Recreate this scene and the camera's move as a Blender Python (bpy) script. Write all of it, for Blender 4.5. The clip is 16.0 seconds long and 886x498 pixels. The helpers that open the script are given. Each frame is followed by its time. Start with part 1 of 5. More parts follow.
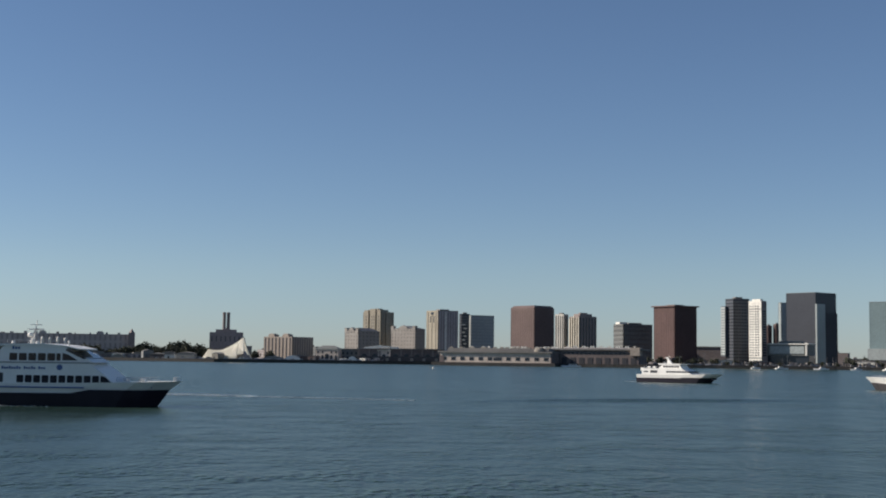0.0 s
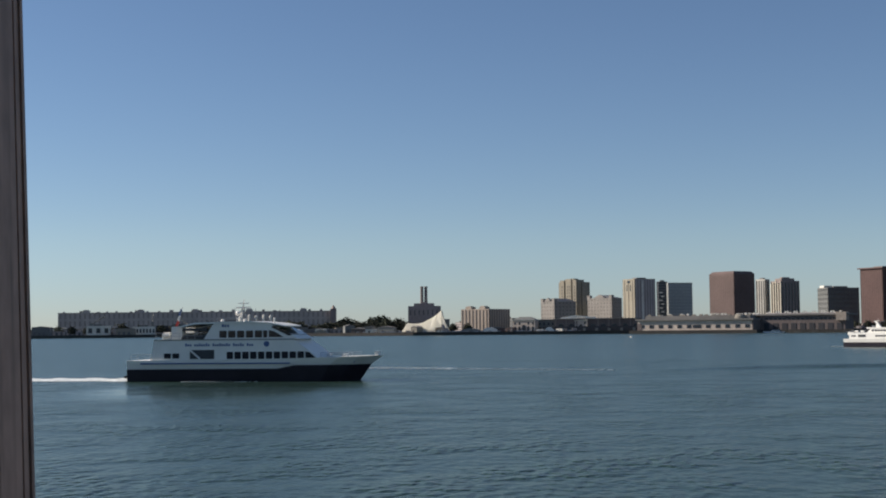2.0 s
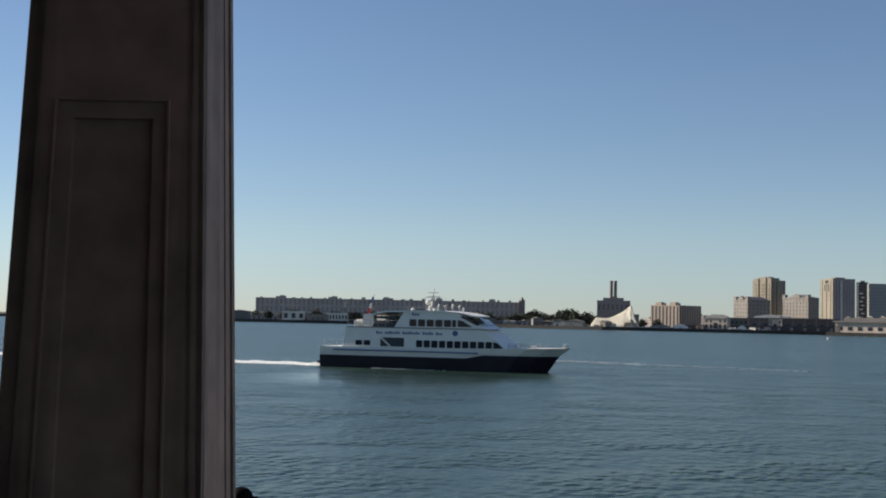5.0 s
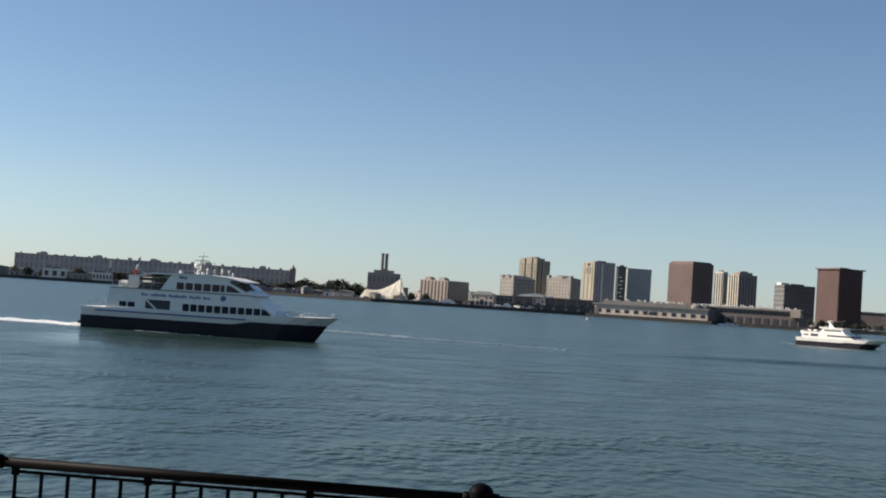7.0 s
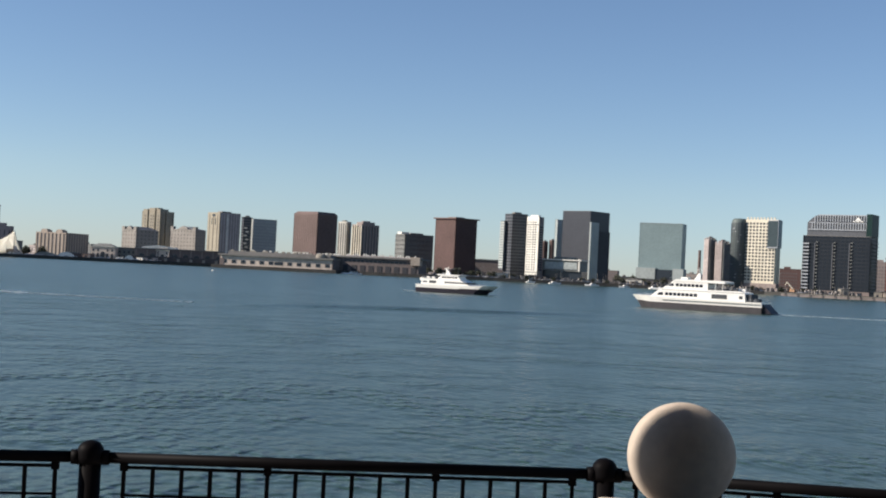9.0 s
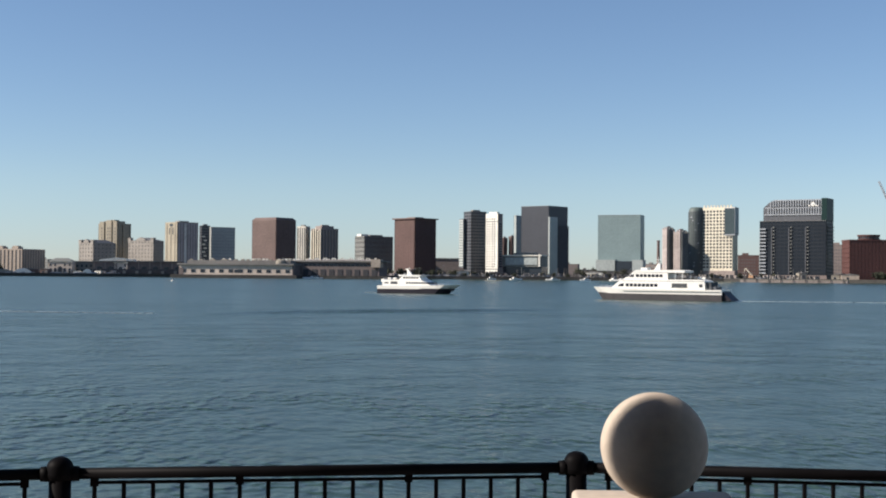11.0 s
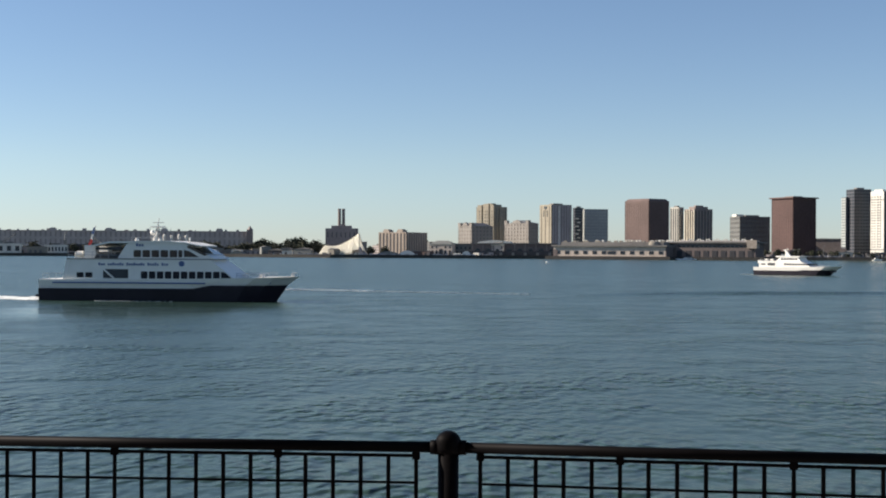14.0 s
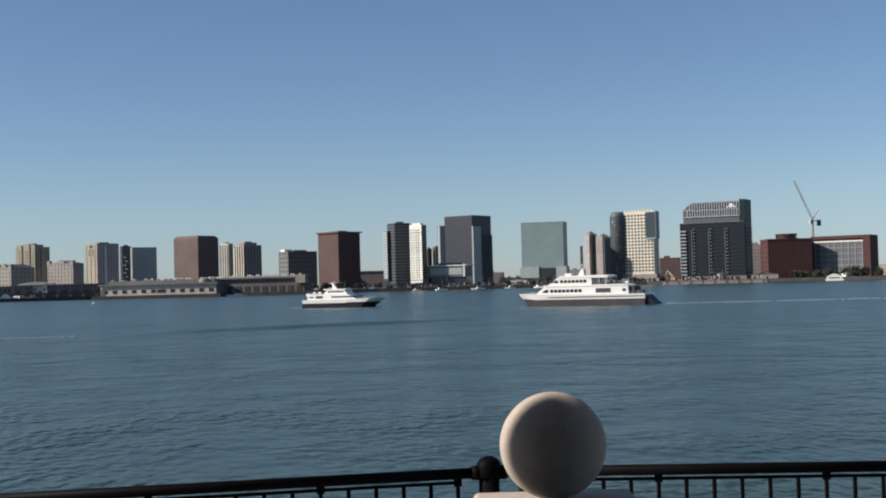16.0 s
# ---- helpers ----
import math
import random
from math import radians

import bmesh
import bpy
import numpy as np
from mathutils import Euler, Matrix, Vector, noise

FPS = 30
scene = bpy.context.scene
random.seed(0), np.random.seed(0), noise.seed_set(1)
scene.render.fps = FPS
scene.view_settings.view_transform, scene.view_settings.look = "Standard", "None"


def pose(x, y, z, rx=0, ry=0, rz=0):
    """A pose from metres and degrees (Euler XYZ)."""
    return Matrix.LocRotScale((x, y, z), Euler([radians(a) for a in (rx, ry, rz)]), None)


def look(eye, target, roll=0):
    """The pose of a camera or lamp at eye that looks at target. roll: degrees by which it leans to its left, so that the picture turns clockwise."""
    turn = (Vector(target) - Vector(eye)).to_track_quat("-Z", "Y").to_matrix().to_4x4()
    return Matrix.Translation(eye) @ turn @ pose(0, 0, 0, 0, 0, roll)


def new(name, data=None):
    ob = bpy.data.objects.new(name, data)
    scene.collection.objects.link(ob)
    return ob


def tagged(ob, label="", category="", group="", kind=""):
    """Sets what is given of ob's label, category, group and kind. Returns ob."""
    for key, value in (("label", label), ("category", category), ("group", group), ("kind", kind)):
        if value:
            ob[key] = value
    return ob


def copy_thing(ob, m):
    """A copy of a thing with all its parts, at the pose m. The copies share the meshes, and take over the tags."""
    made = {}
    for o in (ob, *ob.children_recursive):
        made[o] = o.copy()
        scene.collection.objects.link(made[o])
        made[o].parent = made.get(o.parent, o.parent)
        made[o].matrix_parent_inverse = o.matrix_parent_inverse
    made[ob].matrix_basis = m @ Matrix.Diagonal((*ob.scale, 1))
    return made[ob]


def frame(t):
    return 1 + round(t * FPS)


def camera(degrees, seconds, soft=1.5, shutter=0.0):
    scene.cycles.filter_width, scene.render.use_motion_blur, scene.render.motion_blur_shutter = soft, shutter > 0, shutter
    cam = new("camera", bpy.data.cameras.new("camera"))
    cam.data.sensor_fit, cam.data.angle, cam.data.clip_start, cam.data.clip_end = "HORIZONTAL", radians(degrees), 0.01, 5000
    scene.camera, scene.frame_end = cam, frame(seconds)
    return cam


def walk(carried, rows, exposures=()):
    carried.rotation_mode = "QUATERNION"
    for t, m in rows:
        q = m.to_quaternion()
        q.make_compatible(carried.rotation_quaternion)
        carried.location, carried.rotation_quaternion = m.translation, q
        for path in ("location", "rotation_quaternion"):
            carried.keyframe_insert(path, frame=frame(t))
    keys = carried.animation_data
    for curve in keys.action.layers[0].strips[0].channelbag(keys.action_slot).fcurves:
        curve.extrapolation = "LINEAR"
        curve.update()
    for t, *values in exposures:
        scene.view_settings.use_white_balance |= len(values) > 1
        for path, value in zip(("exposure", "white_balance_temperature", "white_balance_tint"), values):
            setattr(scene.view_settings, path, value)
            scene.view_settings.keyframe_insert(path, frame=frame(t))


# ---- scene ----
cam = camera(37.645, 16.0, soft=1.95)
EYE_Y = 0.0
TINT = 15
# seconds, sideways shift, height, turn to the right, tilt up, lean
PATH = [
    (0, -0.01, 7.624, 0.05, 4.79, 0.71),
    (0.5, -0.015, 7.624, -2.34, 3.7, 0.91),
    (1, -0.02, 7.624, -5.02, 3.71, -0.18),
    (1.5, -0.024, 7.624, -6.54, 3.76, -1.18),
    (2, -0.028, 7.624, -8.5, 3.5, -0.55),
    (2.5, -0.032, 7.624, -11.24, 3.5, 0.3),
    (3, -0.036, 7.624, -12.28, 3.4, 0.93),
    (3.5, -0.038, 7.624, -14.0, 3.45, 1.55),
    (4, -0.04, 7.624, -14.75, 3.51, 1.65),
    (4.2, -0.04, 7.624, -14.9, 3.35, 1.29),
    (5.3, -0.037, 7.609, -17.2, 3.1, 1.3),
    (6.3, -0.035, 7.596, -16.8, 2.88, 1.54),
    (6.5, -0.03, 7.597, -14.43, 2.32, 3.32),
    (7, -0.027, 7.6, -6.83, 2.22, 3.72),
    (7.5, -0.009, 7.6, 0.02, 1.99, 3.46),
    (8, 0.007, 7.6, 5.81, 1.66, 2.94),
    (8.5, 0.013, 7.6, 7.71, 0.98, 2.62),
    (9, 0.019, 7.6, 9.67, 0.99, 2.85),
    (9.2, 0.019, 7.6, 10.57, 1.18, 2.7),
    (10.2, 0.014, 7.6, 13, 1.1, 1.1),
    (11.3, 0.002, 7.6, 8.93, 0.98, -0.56),
    (11.5, -0.001, 7.6, 5.24, 1.02, -0.93),
    (12, -0.014, 7.6, -1.83, 0.76, -1.43),
    (12.5, -0.033, 7.6, -6.21, 0.56, -1.4),
    (13, -0.037, 7.6, -7.2, 0.46, -0.81),
    (13.5, -0.031, 7.6, -7.08, 0.3, -0.55),
    (14, -0.015, 7.6, -4.89, 0.11, 0.28),
    (14.5, 0.009, 7.6, -1.33, -0.02, 0.31),
    (15, 0.043, 7.579, 5.95, -0.13, -2.93),
    (15.1, 0.048, 7.575, 7.4, -0.16, -3.26),
    (15.5, 0.07, 7.578, 14.06, -0.23, -2.04),
    (15.7, 0.073, 7.581, 15.51, 3.6, -1.5),
    (15.8, 0.075, 7.582, 14.4, 4.85, -1.35),
    (15.9, 0.076, 7.584, 14.33, 3.58, -1.2),
    (16, 0.078, 7.585, 14.77, 1.51, -1.52),
]


def gaze(turn, tilt):
    a, b = radians(turn), radians(tilt)
    return Vector((math.sin(a) * math.cos(b), math.cos(a) * math.cos(b), math.sin(b)))


walk(cam, [(t, look((x, EYE_Y, z), Vector((x, EYE_Y, z)) + gaze(a, b), c)) for t, x, z, a, b, c in PATH],
     exposures=[(t, e + 0.49, k, TINT) for t, e, k in ((0.0, -0.27, 6120), (1.5, -0.22, 6200), (3.0, -0.17, 6280), (4.2, -0.14, 6420), (6.3, 0.08, 6430), (7.2, 0.10, 6400), (8.2, 0.14, 6230), (9.2, 0.17, 6210), (11.5, 0.23, 6270), (12.5, 0.25, 6420), (14.2, 0.24, 6420), (15.0, 0.25, 6240), (15.4, 0.26, 6200), (16.0, -0.13, 6050))])

# ---- world, sun ----
SUN_TURN, SUN_UP = -85.0, 30.0          # degrees from the y axis towards x, and above the horizon
world = bpy.data.worlds.new("sky")
scene.world = world
world.use_nodes = True
wn = world.node_tree.nodes
sky = wn.new("ShaderNodeTexSky")
sky.sky_type = "NISHITA"
sky.sun_disc = False
sky.sun_elevation = radians(SUN_UP)
sky.sun_rotation = radians(SUN_TURN)
sky.air_density, sky.dust_density, sky.ozone_density = 0.85, 0.12, 3.0
wn["Background"].inputs["Strength"].default_value = 0.070
way, rise, haze, veil = wn.new("ShaderNodeTexCoord"), wn.new("ShaderNodeSeparateXYZ"), wn.new("ShaderNodeMapRange"), wn.new("ShaderNodeMix")
veil.data_type, veil.blend_type = "RGBA", "MULTIPLY"
haze.inputs["From Max"].default_value = 0.075          # a thin cool haze on the horizon
haze.inputs["To Min"].default_value, haze.inputs["To Max"].default_value = 1.0, 0.0
haze.interpolation_type = "SMOOTHSTEP"
veil.inputs[7].default_value = (0.825, 0.895, 1.03, 1)
wl = world.node_tree.links
wl.new(way.outputs["Generated"], rise.inputs[0])
wl.new(rise.outputs["Z"], haze.inputs["Value"])
wl.new(haze.outputs["Result"], veil.inputs[0])
wl.new(sky.outputs[0], veil.inputs[6])
clear = wn.new("ShaderNodeVectorMath")
clear.operation = "MULTIPLY"
clear.inputs[1].default_value = (1.0, 1.01, 0.985)
wl.new(veil.outputs[2], clear.inputs[0])
wl.new(clear.outputs[0], wn["Background"].inputs["Color"])
lamp = bpy.data.lights.new("sun", "SUN")
lamp.energy, lamp.angle, lamp.color = 5.0, radians(0.53), (1.0, 0.90, 0.75)
sun = new("sun", lamp)
sun.matrix_world = look(gaze(SUN_TURN, SUN_UP) * 50, (0, 0, 0))


# ---- materials ----
def nodes_of(name):
    m = bpy.data.materials.new(name)
    m.use_nodes = True
    return m, m.node_tree.nodes, m.node_tree.links, m.node_tree.nodes["Principled BSDF"]


def surface(name, rgb, rough=0.8, grain=0.4, stain=0.03, spread=0.25, metal=0.0, relief=0.15, spec=0.5, vary=0.0):
    """A worn surface: fine grain and broad stains over a base colour, with slight relief. grain, stain: cycles a metre."""
    m, n, l, b = nodes_of(name)
    co = n.new("ShaderNodeTexCoord")
    fine, broad = n.new("ShaderNodeTexNoise"), n.new("ShaderNodeTexNoise")
    fine.inputs["Scale"].default_value, broad.inputs["Scale"].default_value = grain, stain
    fine.inputs["Detail"].default_value, broad.inputs["Detail"].default_value = 5, 4
    add = n.new("ShaderNodeMath")
    l.new(co.outputs["Object"], fine.inputs["Vector"])
    l.new(co.outputs["Object"], broad.inputs["Vector"])
    l.new(fine.outputs["Fac"], add.inputs[0])
    l.new(broad.outputs["Fac"], add.inputs[1])
    ramp = n.new("ShaderNodeMapRange")
    ramp.inputs["From Min"].default_value, ramp.inputs["From Max"].default_value = 0.65, 1.35
    ramp.inputs["To Min"].default_value, ramp.inputs["To Max"].default_value = 1 - spread, 1 + spread
    l.new(add.outputs[0], ramp.inputs["Value"])
    value = ramp.outputs["Result"]
    if vary:
        info, mr, mul = n.new("ShaderNodeObjectInfo"), n.new("ShaderNodeMapRange"), n.new("ShaderNodeMath")
        mr.inputs["To Min"].default_value, mr.inputs["To Max"].default_value = 1 - vary, 1 + vary
        mul.operation = "MULTIPLY"
        l.new(info.outputs["Random"], mr.inputs["Value"])
        l.new(mr.outputs["Result"], mul.inputs[0])
        l.new(value, mul.inputs[1])
        value = mul.outputs[0]
    tint = n.new("ShaderNodeVectorMath")
    tint.operation = "SCALE"
    tint.inputs[0].default_value = rgb
    l.new(value, tint.inputs["Scale"])
    l.new(tint.outputs[0], b.inputs["Base Color"])
    b.inputs["Roughness"].default_value, b.inputs["Metallic"].default_value = rough, metal
    b.inputs["Specular IOR Level"].default_value = spec
    if relief:
        bump = n.new("ShaderNodeBump")
        bump.inputs["Strength"].default_value, bump.inputs["Distance"].default_value = relief, 0.1 / grain * 0.3
        l.new(fine.outputs["Fac"], bump.inputs["Height"])
        l.new(bump.outputs[0], b.inputs["Normal"])
    return m


def water_surface():
    m, n, l, b = nodes_of("harbour_water")
    co = n.new("ShaderNodeTexCoord")

    def waves(size, stretch, detail):
        mp, t = n.new("ShaderNodeMapping"), n.new("ShaderNodeTexNoise")
        mp.inputs["Scale"].default_value = (1 / (size * stretch), 1 / size, 1)
        mp.inputs["Rotation"].default_value = (0, 0, radians(-6))
        t.inputs["Scale"].default_value, t.inputs["Detail"].default_value = 1, detail
        l.new(co.outputs["Object"], mp.inputs["Vector"])
        l.new(mp.outputs[0], t.inputs["Vector"])
        return t.outputs["Fac"]

    def times(a, k):
        t = n.new("ShaderNodeMath")
        t.operation = "MULTIPLY"
        l.new(a, t.inputs[0])
        if isinstance(k, float):
            t.inputs[1].default_value = k
        else:
            l.new(k, t.inputs[1])
        return t.outputs[0]

    def plus(a, c):
        t = n.new("ShaderNodeMath")
        l.new(a, t.inputs[0])
        l.new(c, t.inputs[1])
        return t.outputs[0]

    # broad wind lanes calm or roughen the chop
    lane = n.new("ShaderNodeMapRange")
    lane.inputs["From Min"].default_value, lane.inputs["From Max"].default_value = 0.38, 0.62
    lane.inputs["To Min"].default_value, lane.inputs["To Max"].default_value = 0.45, 1.2
    l.new(waves(26.0, 3.2, 4), lane.inputs["Value"])
    gust = n.new("ShaderNodeMapRange")
    gust.inputs["From Min"].default_value, gust.inputs["From Max"].default_value = 0.40, 0.62
    gust.inputs["To Min"].default_value, gust.inputs["To Max"].default_value = 0.3, 1.35
    l.new(waves(9.0, 0.9, 3), gust.inputs["Value"])
    chop = times(plus(times(waves(1.3, 0.6, 1), 0.52), times(waves(0.55, 0.8, 0), 0.03)), gust.outputs["Result"])
    calm, far_off, ease = n.new("ShaderNodeMapping"), n.new("ShaderNodeVectorMath"), n.new("ShaderNodeMapRange")
    calm.vector_type = "TEXTURE"
    calm.inputs["Location"].default_value, calm.inputs["Scale"].default_value = (-54, 166, 0), (18, 27, 1)
    far_off.operation = "LENGTH"
    ease.inputs["From Min"].default_value, ease.inputs["From Max"].default_value = 0.55, 1.25
    ease.inputs["To Min"].default_value, ease.inputs["To Max"].default_value = 0.15, 1.0
    ease.interpolation_type = "SMOOTHSTEP"
    l.new(co.outputs["Object"], calm.inputs["Vector"])
    l.new(calm.outputs[0], far_off.inputs[0])
    l.new(far_off.outputs["Value"], ease.inputs["Value"])
    height = plus(plus(chop, times(waves(3.0, 0.6, 1), 0.14)), times(waves(12.0, 0.8, 1), 0.12))
    bump = n.new("ShaderNodeBump")
    bump.inputs["Strength"].default_value = 1.0
    bump.inputs["Distance"].default_value = 1.0
    l.new(times(times(height, lane.outputs["Result"]), ease.outputs["Result"]), bump.inputs["Height"])
    l.new(bump.outputs[0], b.inputs["Normal"])
    b.inputs["Base Color"].default_value = (0.028, 0.054, 0.045, 1)
    gloss = n.new("ShaderNodeMapRange")
    gloss.inputs["From Min"].default_value, gloss.inputs["From Max"].default_value = 0.15, 1.0
    gloss.inputs["To Min"].default_value, gloss.inputs["To Max"].default_value = 0.12, 0.27
    l.new(ease.outputs["Result"], gloss.inputs["Value"])
    l.new(gloss.outputs["Result"], b.inputs["Roughness"])
    b.inputs["IOR"].default_value = 1.333
    b.inputs["Specular IOR Level"].default_value = 0.32
    return m


def glazing(name, rgb, rough=0.12, spec=0.5, metal=0.0):
    return surface(name, rgb, rough, 0.5, 0.04, 0.15, metal, 0.02, spec)


WATER = water_surface()
FOAM = surface("wake_foam", (0.62, 0.66, 0.65), 0.9, 1.4, 0.2, 0.3, relief=0.6)
LAND = surface("shore_ground", (0.062, 0.058, 0.047), 0.95, 0.2, 0.01, 0.4)
QUAY = surface("quay_wall", (0.05, 0.047, 0.042), 0.9, 0.3, 0.03, 0.4)
PAINT = {
    "tan": surface("tan_stone", (0.29, 0.26, 0.195), 0.85),
    "beige": surface("beige_concrete", (0.27, 0.245, 0.20), 0.9),
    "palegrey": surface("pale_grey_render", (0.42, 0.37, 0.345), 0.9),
    "brown": surface("brown_granite", (0.122, 0.082, 0.071), 0.75),
    "cream": surface("cream_stone", (0.60, 0.55, 0.43), 0.85),
    "grey": surface("grey_concrete", (0.20, 0.205, 0.19), 0.85),
    "charcoal": surface("charcoal_concrete", (0.17, 0.165, 0.16), 0.85),
    "redstone": surface("red_granite", (0.112, 0.065, 0.056), 0.75),
    "slate": surface("slate_panels", (0.075, 0.08, 0.09), 0.6),
    "bluegrey": surface("blue_grey_panels", (0.35, 0.385, 0.365), 0.6),
    "navy": surface("dark_blue_panels", (0.042, 0.046, 0.055), 0.5, spec=0.3),
    "teal": surface("pale_teal_panels", (0.205, 0.265, 0.265), 0.5),
    "greenglass": surface("dark_green_panels", (0.045, 0.055, 0.058), 0.45),
    # haze over the far power station, put into a paler brown
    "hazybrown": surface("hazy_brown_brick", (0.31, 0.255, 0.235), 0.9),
    "drab": surface("drab_brick", (0.24, 0.20, 0.18), 0.9),
    "pinktan": surface("pink_tan_brick", (0.40, 0.335, 0.27), 0.9),
    "midnight": surface("midnight_blue_panels", (0.017, 0.022, 0.029), 0.6, spec=0.2),
    "paleglass": surface("pale_glass_panels", (0.40, 0.405, 0.37), 0.5),
    # distance haze on the long warehouse, put into a paler brick
    "hazybrick": surface("haze_paled_brick", (0.45, 0.40, 0.36), 0.9, 0.12, 0.02, 0.2),
    "wharf": surface("weathered_wharf_brick", (0.165, 0.134, 0.122), 0.9),
    "piershed": surface("cream_pier_render", (0.56, 0.47, 0.385), 0.9),
    "greenstone": surface("grey_green_cladding", (0.15, 0.155, 0.145), 0.8),
    "umber": surface("umber_brick", (0.20, 0.165, 0.155), 0.9),
    "dark": surface("dark_hulk_paint", (0.05, 0.05, 0.055), 0.8),
    "palestone": surface("pale_grey_stone", (0.31, 0.285, 0.25), 0.9),
    "paleribs": surface("pale_ribbed_stone", (0.47, 0.45, 0.39), 0.85),
    "white": surface("white_boarding", (0.70, 0.675, 0.59), 0.8),
    "brickred": surface("red_brick", (0.075, 0.030, 0.026), 0.85),
    "steel": surface("grey_steel", (0.30, 0.32, 0.34), 0.6),
}
DARKGLASS = glazing("dark_window_glass", (0.03, 0.036, 0.045), 0.2)
TEALGLASS = glazing("teal_curtain_glass", (0.20, 0.262, 0.262), 0.4, 0.3)
BLUEGLASS = glazing("blue_curtain_glass", (0.045, 0.05, 0.06), 0.4, 0.25)
GREENGLASS = glazing("green_curtain_glass", (0.035, 0.05, 0.055), 0.2)
GREYGLASS = glazing("grey_curtain_glass", (0.31, 0.345, 0.33), 0.5, 0.25)
ROOFING = surface("flat_roofing", (0.20, 0.19, 0.175), 0.95)
SAIL = surface("white_canvas", (0.85, 0.83, 0.74), 0.8, 0.8, 0.05, 0.08, relief=0.05)
cn, cl = SAIL.node_tree.nodes, SAIL.node_tree.links
through_cloth, mixed = cn.new("ShaderNodeBsdfTranslucent"), cn.new("ShaderNodeMixShader")
through_cloth.inputs["Color"].default_value = (0.95, 0.93, 0.84, 1)
mixed.inputs[0].default_value = 0.5
cl.new(cn["Principled BSDF"].outputs[0], mixed.inputs[1])
cl.new(through_cloth.outputs[0], mixed.inputs[2])
cl.new(mixed.outputs[0], cn["Material Output"].inputs["Surface"])
FAINT = surface("thin_foam", (0.30, 0.37, 0.39), 0.7, 1.4, 0.2, 0.3)
LEAF = surface("autumn_foliage", (0.046, 0.051, 0.031), 0.9, 0.6, 0.08, 0.5, relief=0.0, vary=0.35)
BARK = surface("tree_bark", (0.10, 0.075, 0.055), 0.95, 2.0, 0.2, 0.4)
BOATWHITE = surface("white_boat_paint", (0.75, 0.735, 0.675), 0.4, 0.6, 0.08, 0.07, relief=0.03)
HULLNAVY = surface("navy_hull_paint", (0.016, 0.014, 0.021), 0.5, 0.6, 0.1, 0.3, relief=0.05, spec=0.25)
HULLGREY = surface("grey_hull_paint", (0.055, 0.05, 0.052), 0.5, 0.6, 0.1, 0.3, relief=0.05)
STRIPE = surface("blue_stripe_paint", (0.06, 0.11, 0.25), 0.5)
BOATGLASS = glazing("tinted_cabin_glass", (0.012, 0.015, 0.024), 0.08)
# dark deck gear, and the shade painted into openings and under canopies
SHADEDECK = surface("dark_deck_and_shade", (0.05, 0.055, 0.06), 0.8)
REDFLAG = surface("red_cloth", (0.42, 0.05, 0.04), 0.9)
BLACKPAINT = surface("black_railing_paint", (0.005, 0.0045, 0.005), 0.55, 9.0, 1.2, 0.35, relief=0.06, spec=0.035)
STONE = surface("pale_cast_stone", (0.43, 0.365, 0.295), 0.85, 40.0, 3.0, 0.14, relief=0.25)
PILLARPAINT = surface("brown_pillar_paint", (0.335, 0.23, 0.185), 0.7, 14.0, 2.2, 0.3, relief=0.12)
pn, pl = PILLARPAINT.node_tree.nodes, PILLARPAINT.node_tree.links
run, wide, dirt, shade = pn.new("ShaderNodeTexNoise"), pn.new("ShaderNodeMapping"), pn.new("ShaderNodeMapRange"), pn.new("ShaderNodeVectorMath")
wide.inputs["Scale"].default_value, wide.inputs["Location"].default_value = (9, 9, 0.5), (0.9, 0, 0)
run.inputs["Scale"].default_value, run.inputs["Detail"].default_value = 1.0, 3
dirt.inputs["From Min"].default_value, dirt.inputs["From Max"].default_value = 0.36, 0.5
dirt.inputs["To Min"].default_value, dirt.inputs["To Max"].default_value = 0.5, 1.0
shade.operation = "SCALE"
pl.new(pn["Texture Coordinate"].outputs["Object"], wide.inputs["Vector"])
pl.new(wide.outputs[0], run.inputs["Vector"])
pl.new(run.outputs["Fac"], dirt.inputs["Value"])
pl.new(pn["Principled BSDF"].inputs["Base Color"].links[0].from_socket, shade.inputs[0])
pl.new(dirt.outputs["Result"], shade.inputs["Scale"])
pl.new(shade.outputs[0], pn["Principled BSDF"].inputs["Base Color"])
# for the unseen ceiling and walls; paleness set by the light they bounce
PAVILION = surface("unseen_pavilion_paint", (0.42, 0.35, 0.29), 0.8, 6.0, 0.6, 0.15)
DECKSTONE = surface("granite_paving", (0.40, 0.37, 0.34), 0.85, 12.0, 1.0, 0.3)
CRANE = surface("crane_paint", (0.55, 0.50, 0.47), 0.6)
ORANGE = surface("orange_machine_paint", (0.62, 0.36, 0.20), 0.6)


# ---- building blocks ----
def box(bm, x0, x1, y0, y1, z0, z1):
    v = [bm.verts.new((x, y, z)) for z in (z0, z1) for y in (y0, y1) for x in (x0, x1)]
    for f in ((0, 2, 3, 1), (4, 5, 7, 6), (0, 1, 5, 4), (2, 6, 7, 3), (0, 4, 6, 2), (1, 3, 7, 5)):
        bm.faces.new([v[i] for i in f])


def side_solid(bm, outline, half, plan=None):
    """A solid from a side outline of (x, z), half metres to each side; plan(x) narrows it."""
    rows = []
    for s in (-1, 1):
        rows.append([bm.verts.new((x, s * half * (plan(x, z) if plan else 1), z)) for x, z in outline])
    bm.faces.new(rows[0])
    bm.faces.new(rows[1][::-1])
    k = len(outline)
    for i in range(k):
        bm.faces.new((rows[0][(i + 1) % k], rows[0][i], rows[1][i], rows[1][(i + 1) % k]))


